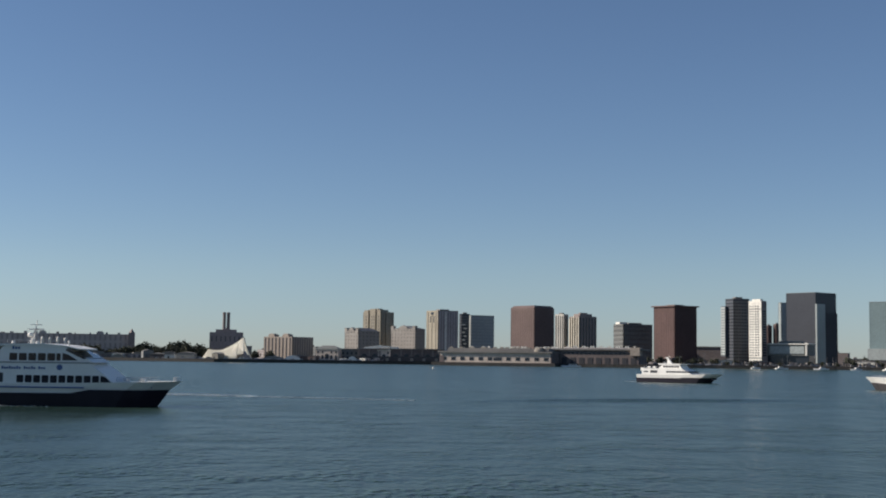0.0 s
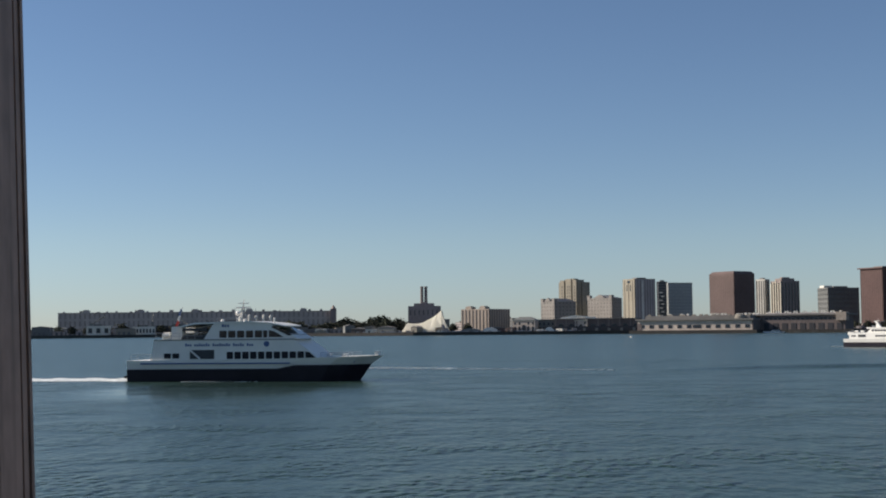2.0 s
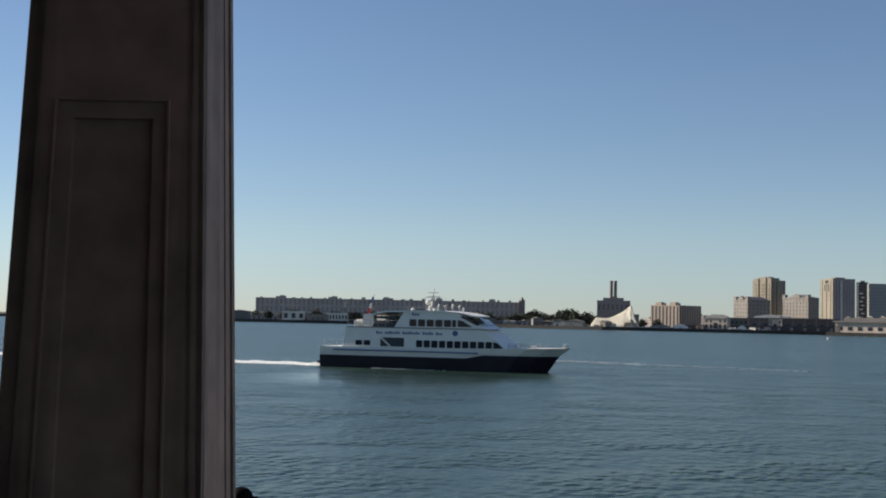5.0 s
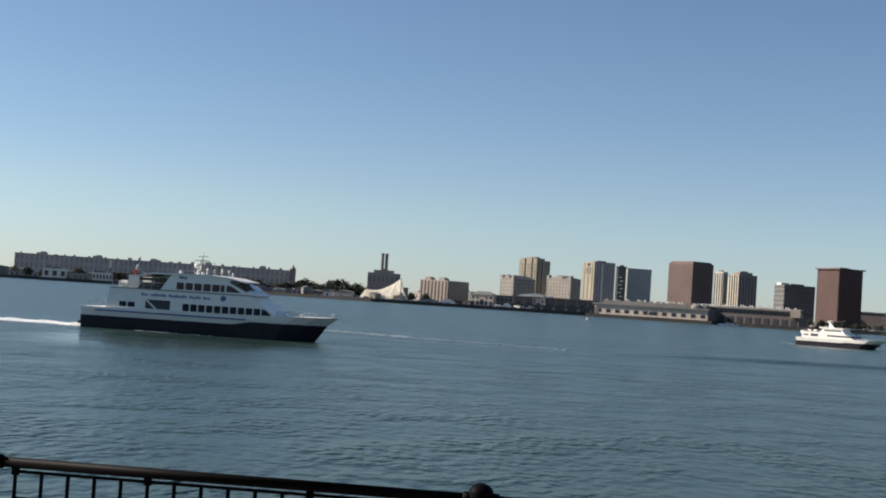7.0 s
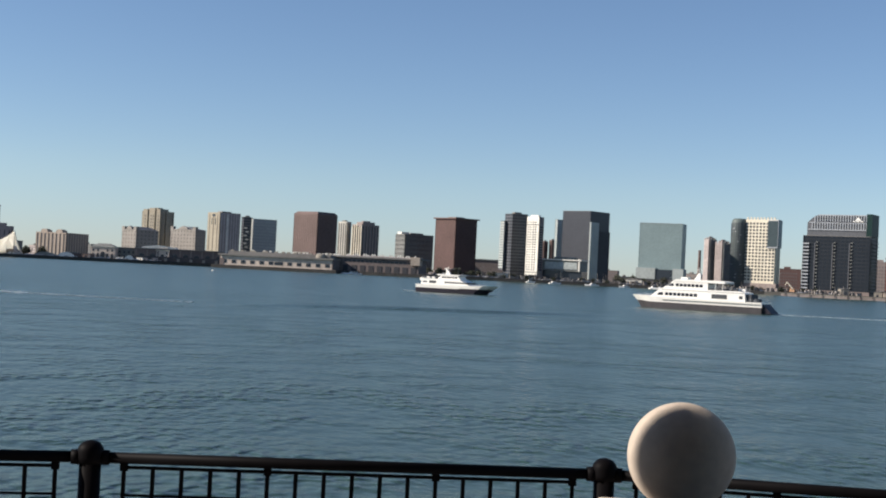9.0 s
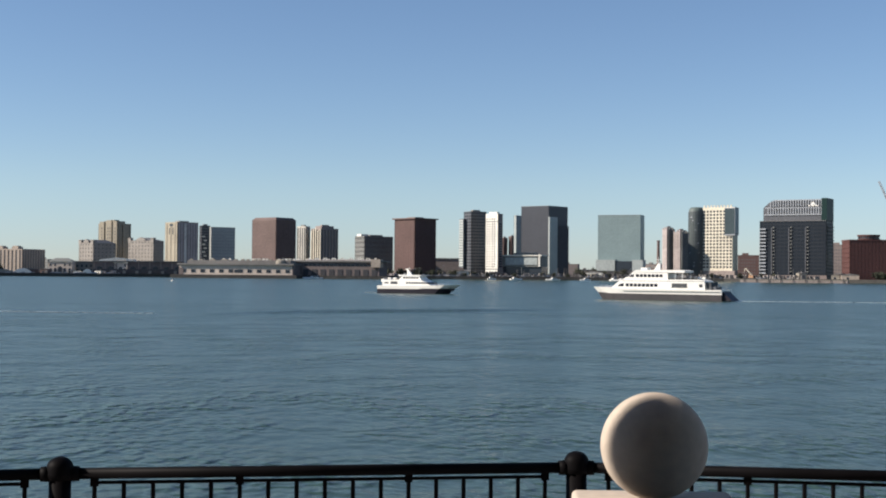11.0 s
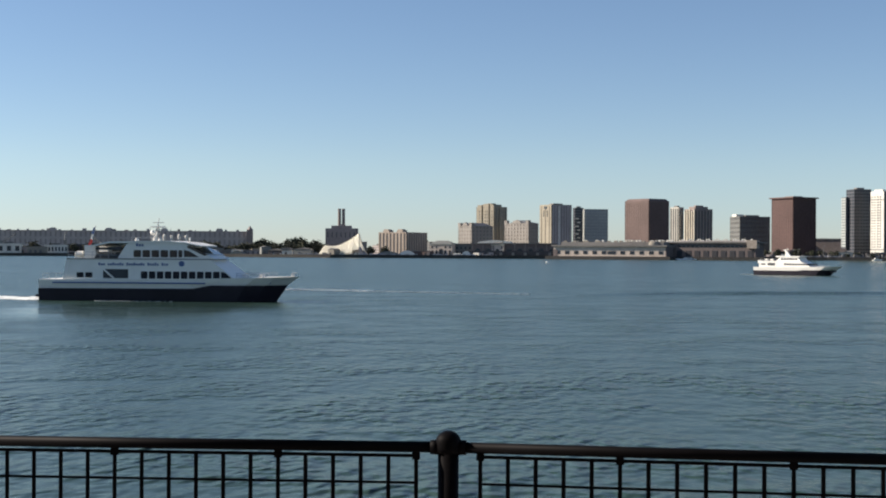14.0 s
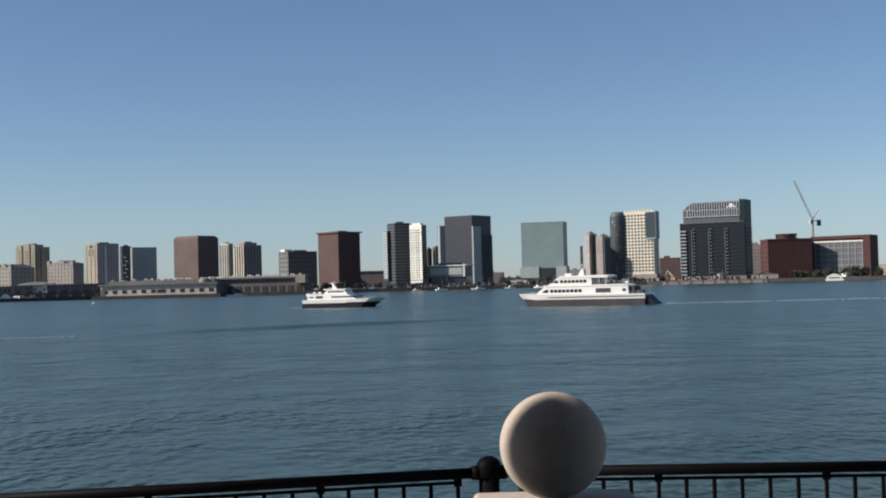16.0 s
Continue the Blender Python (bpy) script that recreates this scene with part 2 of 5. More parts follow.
def tube(bm, a, b, ra, rb=None, n=10):
    a, b = Vector(a), Vector(b)
    rb = ra if rb is None else rb
    q = (b - a).to_track_quat("Z", "Y").to_matrix()
    rings = [[bm.verts.new(p + q @ Vector((r * math.cos(i * math.tau / n), r * math.sin(i * math.tau / n), 0))) for i in range(n)] for p, r in ((a, ra), (b, rb))]
    for i in range(n):
        bm.faces.new((rings[0][i], rings[0][(i + 1) % n], rings[1][(i + 1) % n], rings[1][i]))
    bm.faces.new(rings[0][::-1])
    bm.faces.new(rings[1])


def lathe(bm, profile, n=32, centre=(0, 0)):
    """A turned solid from (radius, z) pairs, closed at both ends."""
    rings = [[bm.verts.new((centre[0] + r * math.cos(i * math.tau / n), centre[1] + r * math.sin(i * math.tau / n), z)) for i in range(n)] for r, z in profile]
    for a, b in zip(rings, rings[1:]):
        for i in range(n):
            bm.faces.new((a[i], a[(i + 1) % n], b[(i + 1) % n], b[i]))
    bm.faces.new(rings[0][::-1])
    bm.faces.new(rings[-1])


def mesh_of(name, bm, material, smooth=False):
    bmesh.ops.recalc_face_normals(bm, faces=bm.faces)
    me = bpy.data.meshes.new(name)
    bm.to_mesh(me)
    bm.free()
    me.materials.append(material)
    if smooth:
        me.shade_smooth()
    return me


def part(name, bm, material, parent, label="", smooth=False):
    ob = new(name, mesh_of(name, bm, material, smooth))
    ob.parent = parent
    if label:
        ob["label"] = label
    return ob


def shared(name, mesh, parent, place):
    ob = new(name, mesh)
    ob.parent = parent
    ob.matrix_basis = place
    return ob


def thing(name, label, category, place, group="", kind=""):
    ob = new(name)
    ob.matrix_basis = place
    return tagged(ob, label, category, group, kind)


def boxes(*dims):
    bm = bmesh.new()
    for d in dims:
        box(bm, *d)
    return bm


# ---- water, land ----
bm = bmesh.new()
v = [bm.verts.new(p) for p in ((-4200, 6.2, 0), (4200, 6.2, 0), (4200, 4800, 0), (-4200, 4800, 0))]
bm.faces.new(v)
tagged(new("water", mesh_of("water", bm, WATER)), "rippled teal-blue harbour water", "water", kind="structure")

SHORE = [(-4200, 1500), (-1500, 1500), (-900, 1500), (-640, 1490), (-480, 1540), (-250, 1440), (-110, 1455), (0, 1462), (112, 1440), (215, 1430),
         (300, 1415), (420, 1385), (520, 1350), (580, 1325), (640, 1250), (690, 1200), (760, 1120), (900, 1010), (1500, 900), (4200, 900)]
bm = bmesh.new()
top = [bm.verts.new((x, y, 3.2)) for x, y in SHORE] + [bm.verts.new((4200, 4800, 3.2)), bm.verts.new((-4200, 4800, 3.2))]
bm.faces.new(top)
tagged(new("ground", mesh_of("ground", bm, LAND)), "flat brown far shore with quays", "ground", kind="structure")
bm = bmesh.new()
for (x0, y0), (x1, y1) in zip(SHORE, SHORE[1:]):
    bm.faces.new([bm.verts.new(p) for p in ((x0, y0, -1), (x1, y1, -1), (x1, y1, 3.6), (x0, y0, 3.6))])
    bm.faces.new([bm.verts.new(p) for p in ((x0, y0, 3.6), (x1, y1, 3.6), (x1, y1 + 1.2, 3.6), (x0, y0 + 1.2, 3.6))])
tagged(new("quay_wall", mesh_of("quay_wall", bm, QUAY)), "dark stone quay wall along the shore", "quay wall", kind="structure")


# ---- far buildings ----
def faces_of(wl, wr):
    """The four walls: start, way along, way out, length."""
    return [((-wl, 0), (1, 0), (0, -1), wl), ((0, 0), (0, 1), (1, 0), wr), ((0, wr), (-1, 0), (0, 1), wl), ((-wl, wr), (0, -1), (-1, 0), wr)]


def wall_box(bm, face, s0, s1, z0, z1, out0, out1):
    (x, y), (ax, ay), (ox, oy), _ = face
    xs = [x + ax * s + ox * o for s in (s0, s1) for o in (out0, out1)]
    ys = [y + ay * s + oy * o for s in (s0, s1) for o in (out0, out1)]
    box(bm, min(xs), max(xs), min(ys), max(ys), z0, z1)


# grey lifted so that distance haze lies in the far glass
SHADEGLASS = glazing("haze_grey_window_glass", (0.135, 0.13, 0.13), 0.3, 0.3)
# warehouse panes, paled further for the same haze
HAZEGLASS = glazing("haze_paled_glass", (0.31, 0.28, 0.26), 0.5, 0.2)
PALEGLASS = glazing("pale_green_glass", (0.32, 0.335, 0.315), 0.45, 0.3)
BROWNGLASS = glazing("brown_tower_glass", (0.075, 0.046, 0.040), 0.3, 0.3)
NIGHTGLASS = glazing("midnight_glass", (0.012, 0.017, 0.024), 0.4, 0.2)
NIGHTGREEN = glazing("deep_green_glass", (0.014, 0.034, 0.032), 0.5, 0.12)
WINGGLASS = glazing("sea_green_glass", (0.10, 0.125, 0.118), 0.55, 0.25)
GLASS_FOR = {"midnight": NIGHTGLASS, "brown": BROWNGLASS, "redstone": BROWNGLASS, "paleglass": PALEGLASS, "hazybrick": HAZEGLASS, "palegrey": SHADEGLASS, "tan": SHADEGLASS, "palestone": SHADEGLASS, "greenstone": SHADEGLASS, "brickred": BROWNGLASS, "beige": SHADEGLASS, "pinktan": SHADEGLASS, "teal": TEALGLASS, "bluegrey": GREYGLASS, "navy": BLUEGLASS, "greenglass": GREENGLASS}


def roof_parts(root, kind, wl, wr, h, material):
    if kind == "step":
        part("penthouse", boxes((-wl * 0.82, -wl * 0.2, wr * 0.15, wr * 0.85, h, h + 3.6), (-wl * 0.6, -wl * 0.4, wr * 0.3, wr * 0.7, h + 3.6, h + 5.4)), material, root)
    elif kind == "slab":
        part("roof", boxes((-wl - 2.2, 2.2, -2.2, wr + 2.2, h, h + 1.4)), material, root, "overhanging flat roof slab")
        part("penthouse", boxes((-wl * 0.7, -wl * 0.3, wr * 0.3, wr * 0.7, h + 1.4, h + 3)), ROOFING, root)
    elif kind == "cap":
        bm = bmesh.new()
        k = 3.0
        lo = [bm.verts.new(p) for p in ((-wl, 0, h), (0, 0, h), (0, wr, h), (-wl, wr, h))]
        hi = [bm.verts.new(p) for p in ((-wl + k, k, h + 3), (-k, k, h + 3), (-k, wr - k, h + 3), (-wl + k, wr - k, h + 3))]
        bm.faces.new(hi)
        for i in range(4):
            bm.faces.new((lo[i], lo[(i + 1) % 4], hi[(i + 1) % 4], hi[i]))
        part("roof", bm, material, root, "chamfered roof edge")
    elif kind == "gable":
        # corner turrets with a pediment between, and a dark pitched roof behind
        for x in (-wl + 2.4, -2.4):
            part("turret", boxes((x - 2.4, x + 2.4, -0.4, 4.6, h - 3, h + 3.2), (x - 2.8, x + 2.8, -0.8, 5.0, h + 3.2, h + 4.0)), material, root)
        bm = bmesh.new()
        side_solid(bm, [(-wl * 0.7, h), (-wl * 0.3, h), (-wl * 0.36, h + 2.6), (-wl * 0.5, h + 4.8), (-wl * 0.64, h + 2.6)], 2.4)
        bmesh.ops.translate(bm, verts=bm.verts, vec=(0, 2.0, 0))
        part("pediment", bm, material, root)
        bm = bmesh.new()
        lo = [bm.verts.new(p) for p in ((-wl + 4, 5, h), (-0.4, 5, h), (-0.4, wr - 1, h), (-wl + 4, wr - 1, h))]
        hi = [bm.verts.new(p) for p in ((-wl * 0.5, 9, h + 4.4), (-wl * 0.5, wr - 5, h + 4.4))]
        for f in ((lo[0], lo[1], hi[0]), (lo[1], lo[2], hi[1], hi[0]), (lo[2], lo[3], hi[1]), (lo[3], lo[0], hi[0], hi[1])):
            bm.faces.new(f)
        part("roof", bm, PAINT["slate"], root, "dark hipped slate roof")
    elif kind == "bumps":
        k = max(2, int(wl / 85) + 1)
        for i in range(k):
            c = -wl * (i + 0.5) / k
            part("stair_head", boxes((c - 5, c + 5, 1, min(wr, 12), h, h + 3.0), (c - 3.4, c + 3.4, 1.5, min(wr, 10), h + 3.0, h + 4.2)), material, root)
    else:
        part("penthouse", boxes((-wl * 0.7, -wl * 0.35, wr * 0.3, wr * 0.75, h, h + 2.0)), ROOFING, root)


def tower(name, label, x, y, wl, wr, h, rot, paint, cl, rl, cr, rr, pier, band, roof=""):
    """A block with its near corner at x, y; wl, wr: its two near walls; columns and rows of bays, and how much of a bay is wall."""
    root = thing(name, label, "building", pose(x, y, 3.0, 0, 0, rot))
    h -= 3.0
    material = PAINT[paint]
    part("glazing", boxes((-wl + 0.5, -0.5, 0.5, wr - 0.5, 0, h - 0.5)), GLASS_FOR.get(paint, DARKGLASS), root, "dark recessed glass")
    smooth = paint in ("midnight", "paleglass", "teal", "navy", "bluegrey", "greenglass")
    proud = -0.42 if smooth else 0.0
    for i, face in enumerate(faces_of(wl, wr)):
        n, rows = (cl, rl) if i % 2 == 0 else (cr, rr)
        n, w = max(1, n), face[3]
        bm = bmesh.new()
        step = w / n
        for k in range(n + 1):
            half = step * pier / 2
            wall_box(bm, face, max(0, k * step - half), min(w, k * step + half), 0, h, -0.55, proud)
        lift = h / max(1, rows)
        for k in range(rows + 1):
            half = lift * band / 2 if rows > 1 else h * band / 2 + 0.8
            wall_box(bm, face, 0.004, w - 0.004, max(0, k * lift - half), min(h, k * lift + half), -0.5, proud - 0.06)
        tagged(part("wall", bm, material, root), kind="stuff")
    part("roof_deck", boxes((-wl + 0.3, -0.3, 0.3, wr - 0.3, h - 0.4, h + 0.02)), ROOFING, root)
    if roof or not smooth:
        roof_parts(root, roof, wl, wr, h, material)
    return root


tower("stone_hotel_tower", "tan stone hotel tower with stepped roofline", -86, 1898, 37.5, 26.0, 73.5, -39.4, 'tan', 6, 1, 5, 1, 0.74, 0.05, roof='step')
tower("office_block", "low beige office block with rows of small windows", -114, 1797, 27.0, 41.8, 43.6, -42.5, 'palestone', 5, 8, 6, 8, 0.68, 0.6, roof='gable')
tower("apartment_block", "beige mid-rise block with pale gabled bays", -36.5, 1850, 45.2, 22.0, 48.6, -38.9, 'palestone', 8, 9, 5, 9, 0.7, 0.6, roof='gable')
tower("office_tower", "tan office tower with a grey shaded side", -4, 1750, 29.9, 32.3, 71.4, -57.9, 'tan', 3, 1, 9, 1, 0.84, 0.04)
tower("glass_tower", "slim dark glass tower behind other towers", 29, 1850, 6.0, 14.1, 70.6, -60.9, 'slate', 2, 17, 4, 17, 0.12, 0.4)
tower("glass_office", "pale grey-green glass office block with flat roof", 41, 1800, 6.0, 36.1, 67.1, -67.3, 'paleglass', 2, 15, 9, 15, 0.14, 0.3)
tower("brown_tower", "reddish-brown granite office tower with chamfered top", 118, 1646, 42.8, 35.9, 72.5, -49.1, 'brown', 13, 1, 12, 1, 0.86, 0.05, roof='cap')
tower("ribbed_tower", "cream tower with tall vertical ribs", 174, 1842, 17.8, 8.9, 71.5, -50.4, 'paleribs', 4, 1, 3, 1, 0.5, 0.04)
tower("rounded_tower", "tan ribbed tower with stepped crown", 193, 1820, 24.4, 29.8, 68.1, -62.0, 'drab', 4, 1, 6, 1, 0.5, 0.04, roof='step')
tower("grey_hotel", "low grey-green hotel slab with flat roof", 222, 1585, 23.6, 41.0, 51.5, -68.0, 'greenstone', 6, 9, 14, 9, 0.6, 0.5)
tower("red_granite_tower", "red granite tower with overhanging flat roof", 274, 1526, 35.9, 35.4, 71.1, -57.2, 'redstone', 12, 1, 12, 1, 0.74, 0.03, roof='slab')
tower("dark_residential_tower", "dark slate residential tower with pale balcony strip", 329, 1464, 17.1, 20.5, 78.5, -72.7, 'slate', 3, 21, 6, 21, 0.25, 0.5)
tower("far_tower", "slim brown apartment tower far behind", 512, 2037, 6.0, 8.0, 64.4, -64.1, 'brown', 2, 1, 3, 1, 0.5, 0.05)
tower("far_tower", "slim brown apartment tower far behind", 524, 2034, 7.1, 8.0, 66.8, -64.4, 'brown', 2, 1, 3, 1, 0.5, 0.05)
tower("glass_annex", "narrow grey glass block beside a larger tower", 417, 1596, 6.0, 10.0, 80.6, -74.6, 'bluegrey', 2, 18, 4, 18, 0.2, 0.3)
tower("blue_glass_tower", "dark blue-grey glass office tower", 432, 1499, 41.2, 41.1, 88.6, -51.1, 'navy', 12, 20, 12, 20, 0.06, 0.09)
tower("pale_glass_tower", "pale teal glass office tower with smooth skin", 515, 1409, 50.1, 22.1, 75.1, -32.1, 'teal', 14, 18, 6, 18, 0.04, 0.06)
tower("ribbed_apartments", "brown brick apartment tower with vertical ribs", 652, 1678, 8.8, 13.2, 68.0, -66.2, 'umber', 3, 1, 4, 1, 0.55, 0.03, roof='step')
tower("ribbed_apartments", "brown brick apartment tower with vertical ribs", 665, 1662, 13.1, 14.2, 64.0, -66.8, 'umber', 3, 1, 4, 1, 0.55, 0.03, roof='step')
tower("dark_waterfront_hotel", "dark navy glass hotel with columns of small pale windows", 678, 1282, 72.6, 30.2, 66.8, -41.9, 'midnight', 16, 16, 6, 16, 0.18, 0.35)
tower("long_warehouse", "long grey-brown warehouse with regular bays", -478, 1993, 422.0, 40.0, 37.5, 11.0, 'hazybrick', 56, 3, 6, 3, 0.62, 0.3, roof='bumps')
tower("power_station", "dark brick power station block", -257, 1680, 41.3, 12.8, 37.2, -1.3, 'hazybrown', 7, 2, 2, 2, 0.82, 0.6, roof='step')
tower("brick_apartments", "tan brick apartment slab with vertical bays", -204, 1788, 47.5, 51.7, 34.1, -28.5, 'pinktan', 8, 1, 9, 1, 0.55, 0.05, roof='bumps')
tower("moored_ship", "dark grey hulk moored at the quay", -539, 1602, 71.9, 20.3, 14.7, 14.6, 'dark', 1, 1, 1, 1, 0.9, 0.9)
tower("white_shed", "low white quayside shed with wide doors", -645, 1530, 29.1, 14.0, 14.8, 18.9, 'white', 3, 1, 1, 1, 0.5, 0.35)
tower("white_shed", "low white quayside shed with wide doors", -595, 1550, 27.6, 14.0, 13.5, 17.0, 'white', 7, 1, 1, 1, 0.5, 0.4)


# ---- far buildings with a shape of their own ----
def window_row(root, name, mesh, spots, turn=0):
    for x, y, z in spots:
        shared(name, mesh, root, pose(x, y, z, 0, 0, turn))


def slab_mesh(name, w, d, h, material):
    """A box of that size, centred on its foot's middle."""
    return mesh_of(name, boxes((-w / 2, w / 2, -d / 2, d / 2, 0, h)), material)


# white residential tower: punched windows, each a pane of its own
root = thing("white_residential_tower", "slim white residential tower with small dark windows", "building", pose(354, 1437, 3, 0, 0, -51.8))
part("wall", boxes((-17.3, 0, 0, 9, 0, 71.9)), PAINT["white"], root)
part("base_band", boxes((-17.45, 0.15, -0.15, 9.15, 8.2, 9.4)), PAINT["grey"], root)
part("top_band", boxes((-17.45, 0.15, -0.15, 9.15, 62.5, 63.4)), PAINT["grey"], root)
part("penthouse", boxes((-14, -3, 2, 7, 71.9, 74.0)), PAINT["white"], root)
pane = slab_mesh("pane", 1.75, 0.3, 1.5, DARKGLASS)
dim = slab_mesh("pane", 2.2, 0.3, 1.1, SHADEGLASS)
window_row(root, "pane", dim, [(x, -0.02, 11.2 + 2.85 * r) for r in range(20) for x in (-15.0, -11.6)])
window_row(root, "pane", pane, [(x, -0.02, 11 + 2.85 * r) for r in range(20) for x in (-7.6, -4.4)])
part("side_wall", boxes((0.0, 0.12, 0.3, 9.1, 0, 71.9)), PAINT["umber"], root, "brown end wall")
tall = slab_mesh("entrance_pane", 2.2, 0.3, 5.0, DARKGLASS)
window_row(root, "entrance_pane", tall, [(-15 + 4.1 * c, -0.02, 1.2) for c in range(4)])
side = slab_mesh("side_pane", 0.3, 6.5, 1.6, DARKGLASS)
window_row(root, "side_pane", side, [(0.1, 4.5, 11 + 2.85 * r) for r in range(18)])
# pale balcony strip on the dark tower beside it
root = thing("balcony_strip", "pale glass balcony bay on a dark tower", "balcony bay", pose(323.5, 1472, 3, 0, 0, -72.7))
part("bay", boxes((-11, -2, -1.0, 2.0, 10, 67)), PAINT["slate"], root)
slat = slab_mesh("balcony_front", 9.4, 0.4, 2.2, PAINT["bluegrey"])
window_row(root, "balcony_front", slat, [(-6.5, -1.2, 12 + 3.05 * r) for r in range(18)])

# tan hotel with a grid of square windows and a dark glass box at its upper corner
root = thing("tan_grid_hotel", "tan hotel slab with a grid of small square windows", "building", pose(616, 1379, 3, 0, 0, -50.1))
part("wall", boxes((-39.7, 0, 0, 7, 9, 81.5)), PAINT["cream"], root)
part("base", boxes((-40.5, 0.6, -0.6, 8, 0, 9)), PAINT["drab"], root)
pane = slab_mesh("pane", 2.55, 0.3, 2.3, DARKGLASS)
window_row(root, "pane", pane, [(-37.6 + 4.15 * c, -0.03, 12 + 3.75 * r) for r in range(18) for c in range(9)])
merlon = slab_mesh("parapet_post", 1.6, 1.2, 2.6, PAINT["cream"])
window_row(root, "parapet_post", merlon, [(-37.6 + 4.15 * c, 0.6, 81.5) for c in range(9)])
part("corner_glass", boxes((-11.5, 1.0, -1.2, 8.5, 50.5, 80)), GREENGLASS, root, "dark green glass corner box")
part("corner_rail", boxes((-11.7, 1.2, -1.4, 8.7, 49.4, 50.5), (-11.7, 1.2, -1.4, 8.7, 80, 80.8), (1.0, 1.3, -1.3, -0.5, 50.5, 80)), PAINT["steel"], root)
part("side_strip", boxes((-2.2, 0.4, -0.5, 7.5, 9, 49.4)), GREENGLASS, root)

# right face of the glass box: its lit tone is put into paler glass
part("corner_return", boxes((1.0, 1.5, -0.6, 8.0, 51.5, 79.5)), TEALGLASS, root, "teal glass return, paled to its lit tone")
# rounded dark glass wing beside it
root = thing("dark_hotel_wing", "dark green glass wing with rounded corners", "building", pose(586.0, 1417, 3))
bm = bmesh.new()
lathe(bm, [(9.0, 0), (9.0, 77.0), (8.7, 79.2), (7.8, 81.0), (6.2, 82.2), (0.2, 82.6)], 40)
part("glazing", bm, WINGGLASS, root, "dark green curved glass", True)
for r in range(20):
    bm = bmesh.new()
    lathe(bm, [(9.12, 5 + 3.75 * r), (9.12, 5.7 + 3.75 * r)], 40)
    part("floor_band", bm, PAINT["slate"], root)
rib = slab_mesh("mullion", 0.5, 0.5, 76.5, PAINT["slate"])
for k in range(24):
    shared("mullion", rib, root, pose(9.05 * math.cos(k * math.tau / 24), 9.05 * math.sin(k * math.tau / 24), 0))
lit = slab_mesh("bright_pane", 0.4, 1.3, 1.6, PAINT["steel"])
wink = random.Random(17)
for k in range(16):
    a = math.radians(wink.uniform(185, 330))
    shared("bright_pane", lit, root, pose(9.05 * math.cos(a), 9.05 * math.sin(a), 6.2 + 3.75 * wink.randrange(19), 0, 0, math.degrees(a)))

# arched crown and side wall of the dark waterfront hotel, with its pale windows
root = bpy.data.objects["dark_waterfront_hotel"]
bm = bmesh.new()
arc = [(-69, 0), (-69, 14)] + [(-69 + 13 * k / 6, 14 + 8.5 * math.sin(math.pi / 2 * k / 6)) for k in range(1, 7)] + [(-3, 22.5), (-3, 0)]
side_solid(bm, arc, 9)
bmesh.ops.translate(bm, verts=bm.verts, vec=(0, 11, 0))
root = part("crown", bm, PAINT["slate"], root, "dark glass crown with pale fins")
root.location.z = 63.8
pale = slab_mesh("fin", 1.2, 1.5, 6.6, PAINT["steel"])
low = slab_mesh("low_fin", 1.2, 1.5, 6.2, PAINT["steel"])
for k in range(22):
    x = -63.5 + 2.75 * k
    lift = 8.5 * math.sin(math.pi / 2 * min(1, (x + 69) / 13))
    if lift > 6:
        shared("fin", pale, root, pose(x, 1.6, 7.0 + lift))
    shared("fin", low, root, pose(x, 1.6, 7.4))
part("top_edge", boxes((-57, -3, 1.2, 2.4, 21.9, 22.9)), PAINT["steel"], root, "pale roof edge")
part("ledge", boxes((-68, -4, 1.0, 3.0, 6.0, 7.2), (-67, -4, 1.2, 3.0, 13.7, 14.6)), PAINT["steel"], root)
part("end_wall", boxes((-5.5, 0.4, 0.4, 29, 0, 24)), NIGHTGREEN, root, "green glass end wall")
bm = bmesh.new()
side_solid(bm, [(-17.6, 16.8), (-11.2, 16.8), (-14.4, 20.8)], 0.4)
bmesh.ops.translate(bm, verts=bm.verts, vec=(0, 1.0, 0))
part("emblem", bm, BOATWHITE, root, "white triangular emblem")
part("emblem_base", boxes((-20, -17.5, 0.5, 1.5, 15.4, 16.4), (-16.8, -13, 0.5, 1.5, 15.4, 16.4), (-12.2, -9, 0.5, 1.5, 15.4, 16.4)), BOATWHITE, root, "pale bars below the emblem")
root = bpy.data.objects["dark_waterfront_hotel"]
pane = slab_mesh("bay_pane", 1.7, 0.7, 1.0, PAINT["grey"])
for k, x in enumerate((-57, -38, -20)):
    part("mullion", boxes((x - 2.6, x - 1.6, -0.9, -0.1, 6, 56)), PAINT["slate"], root)
    window_row(root, "bay_pane", pane, [(x, -0.5, 8 + 3.7 * r) for r in range(14)])
ledge = slab_mesh("end_balcony", 7.0, 1.4, 1.4, PAINT["steel"])
window_row(root, "end_balcony", ledge, [(-69, -0.6, 6 + 3.7 * r) for r in range(14)])
part("podium", boxes((-74, 1, -3, -1, 0, 4.6)), PAINT["wharf"], root)
bay = slab_mesh("podium_opening", 5.0, 0.3, 3.0, DARKGLASS)
window_row(root, "podium_opening", bay, [(-69 + 7.5 * c, -3.05, 0.6) for c in range(9)])
part("side_balconies", boxes(*[(0.4, 1.8, 2, 27, 5 + 3.7 * r, 5.9 + 3.7 * r) for r in range(15)]), PAINT["slate"], root)

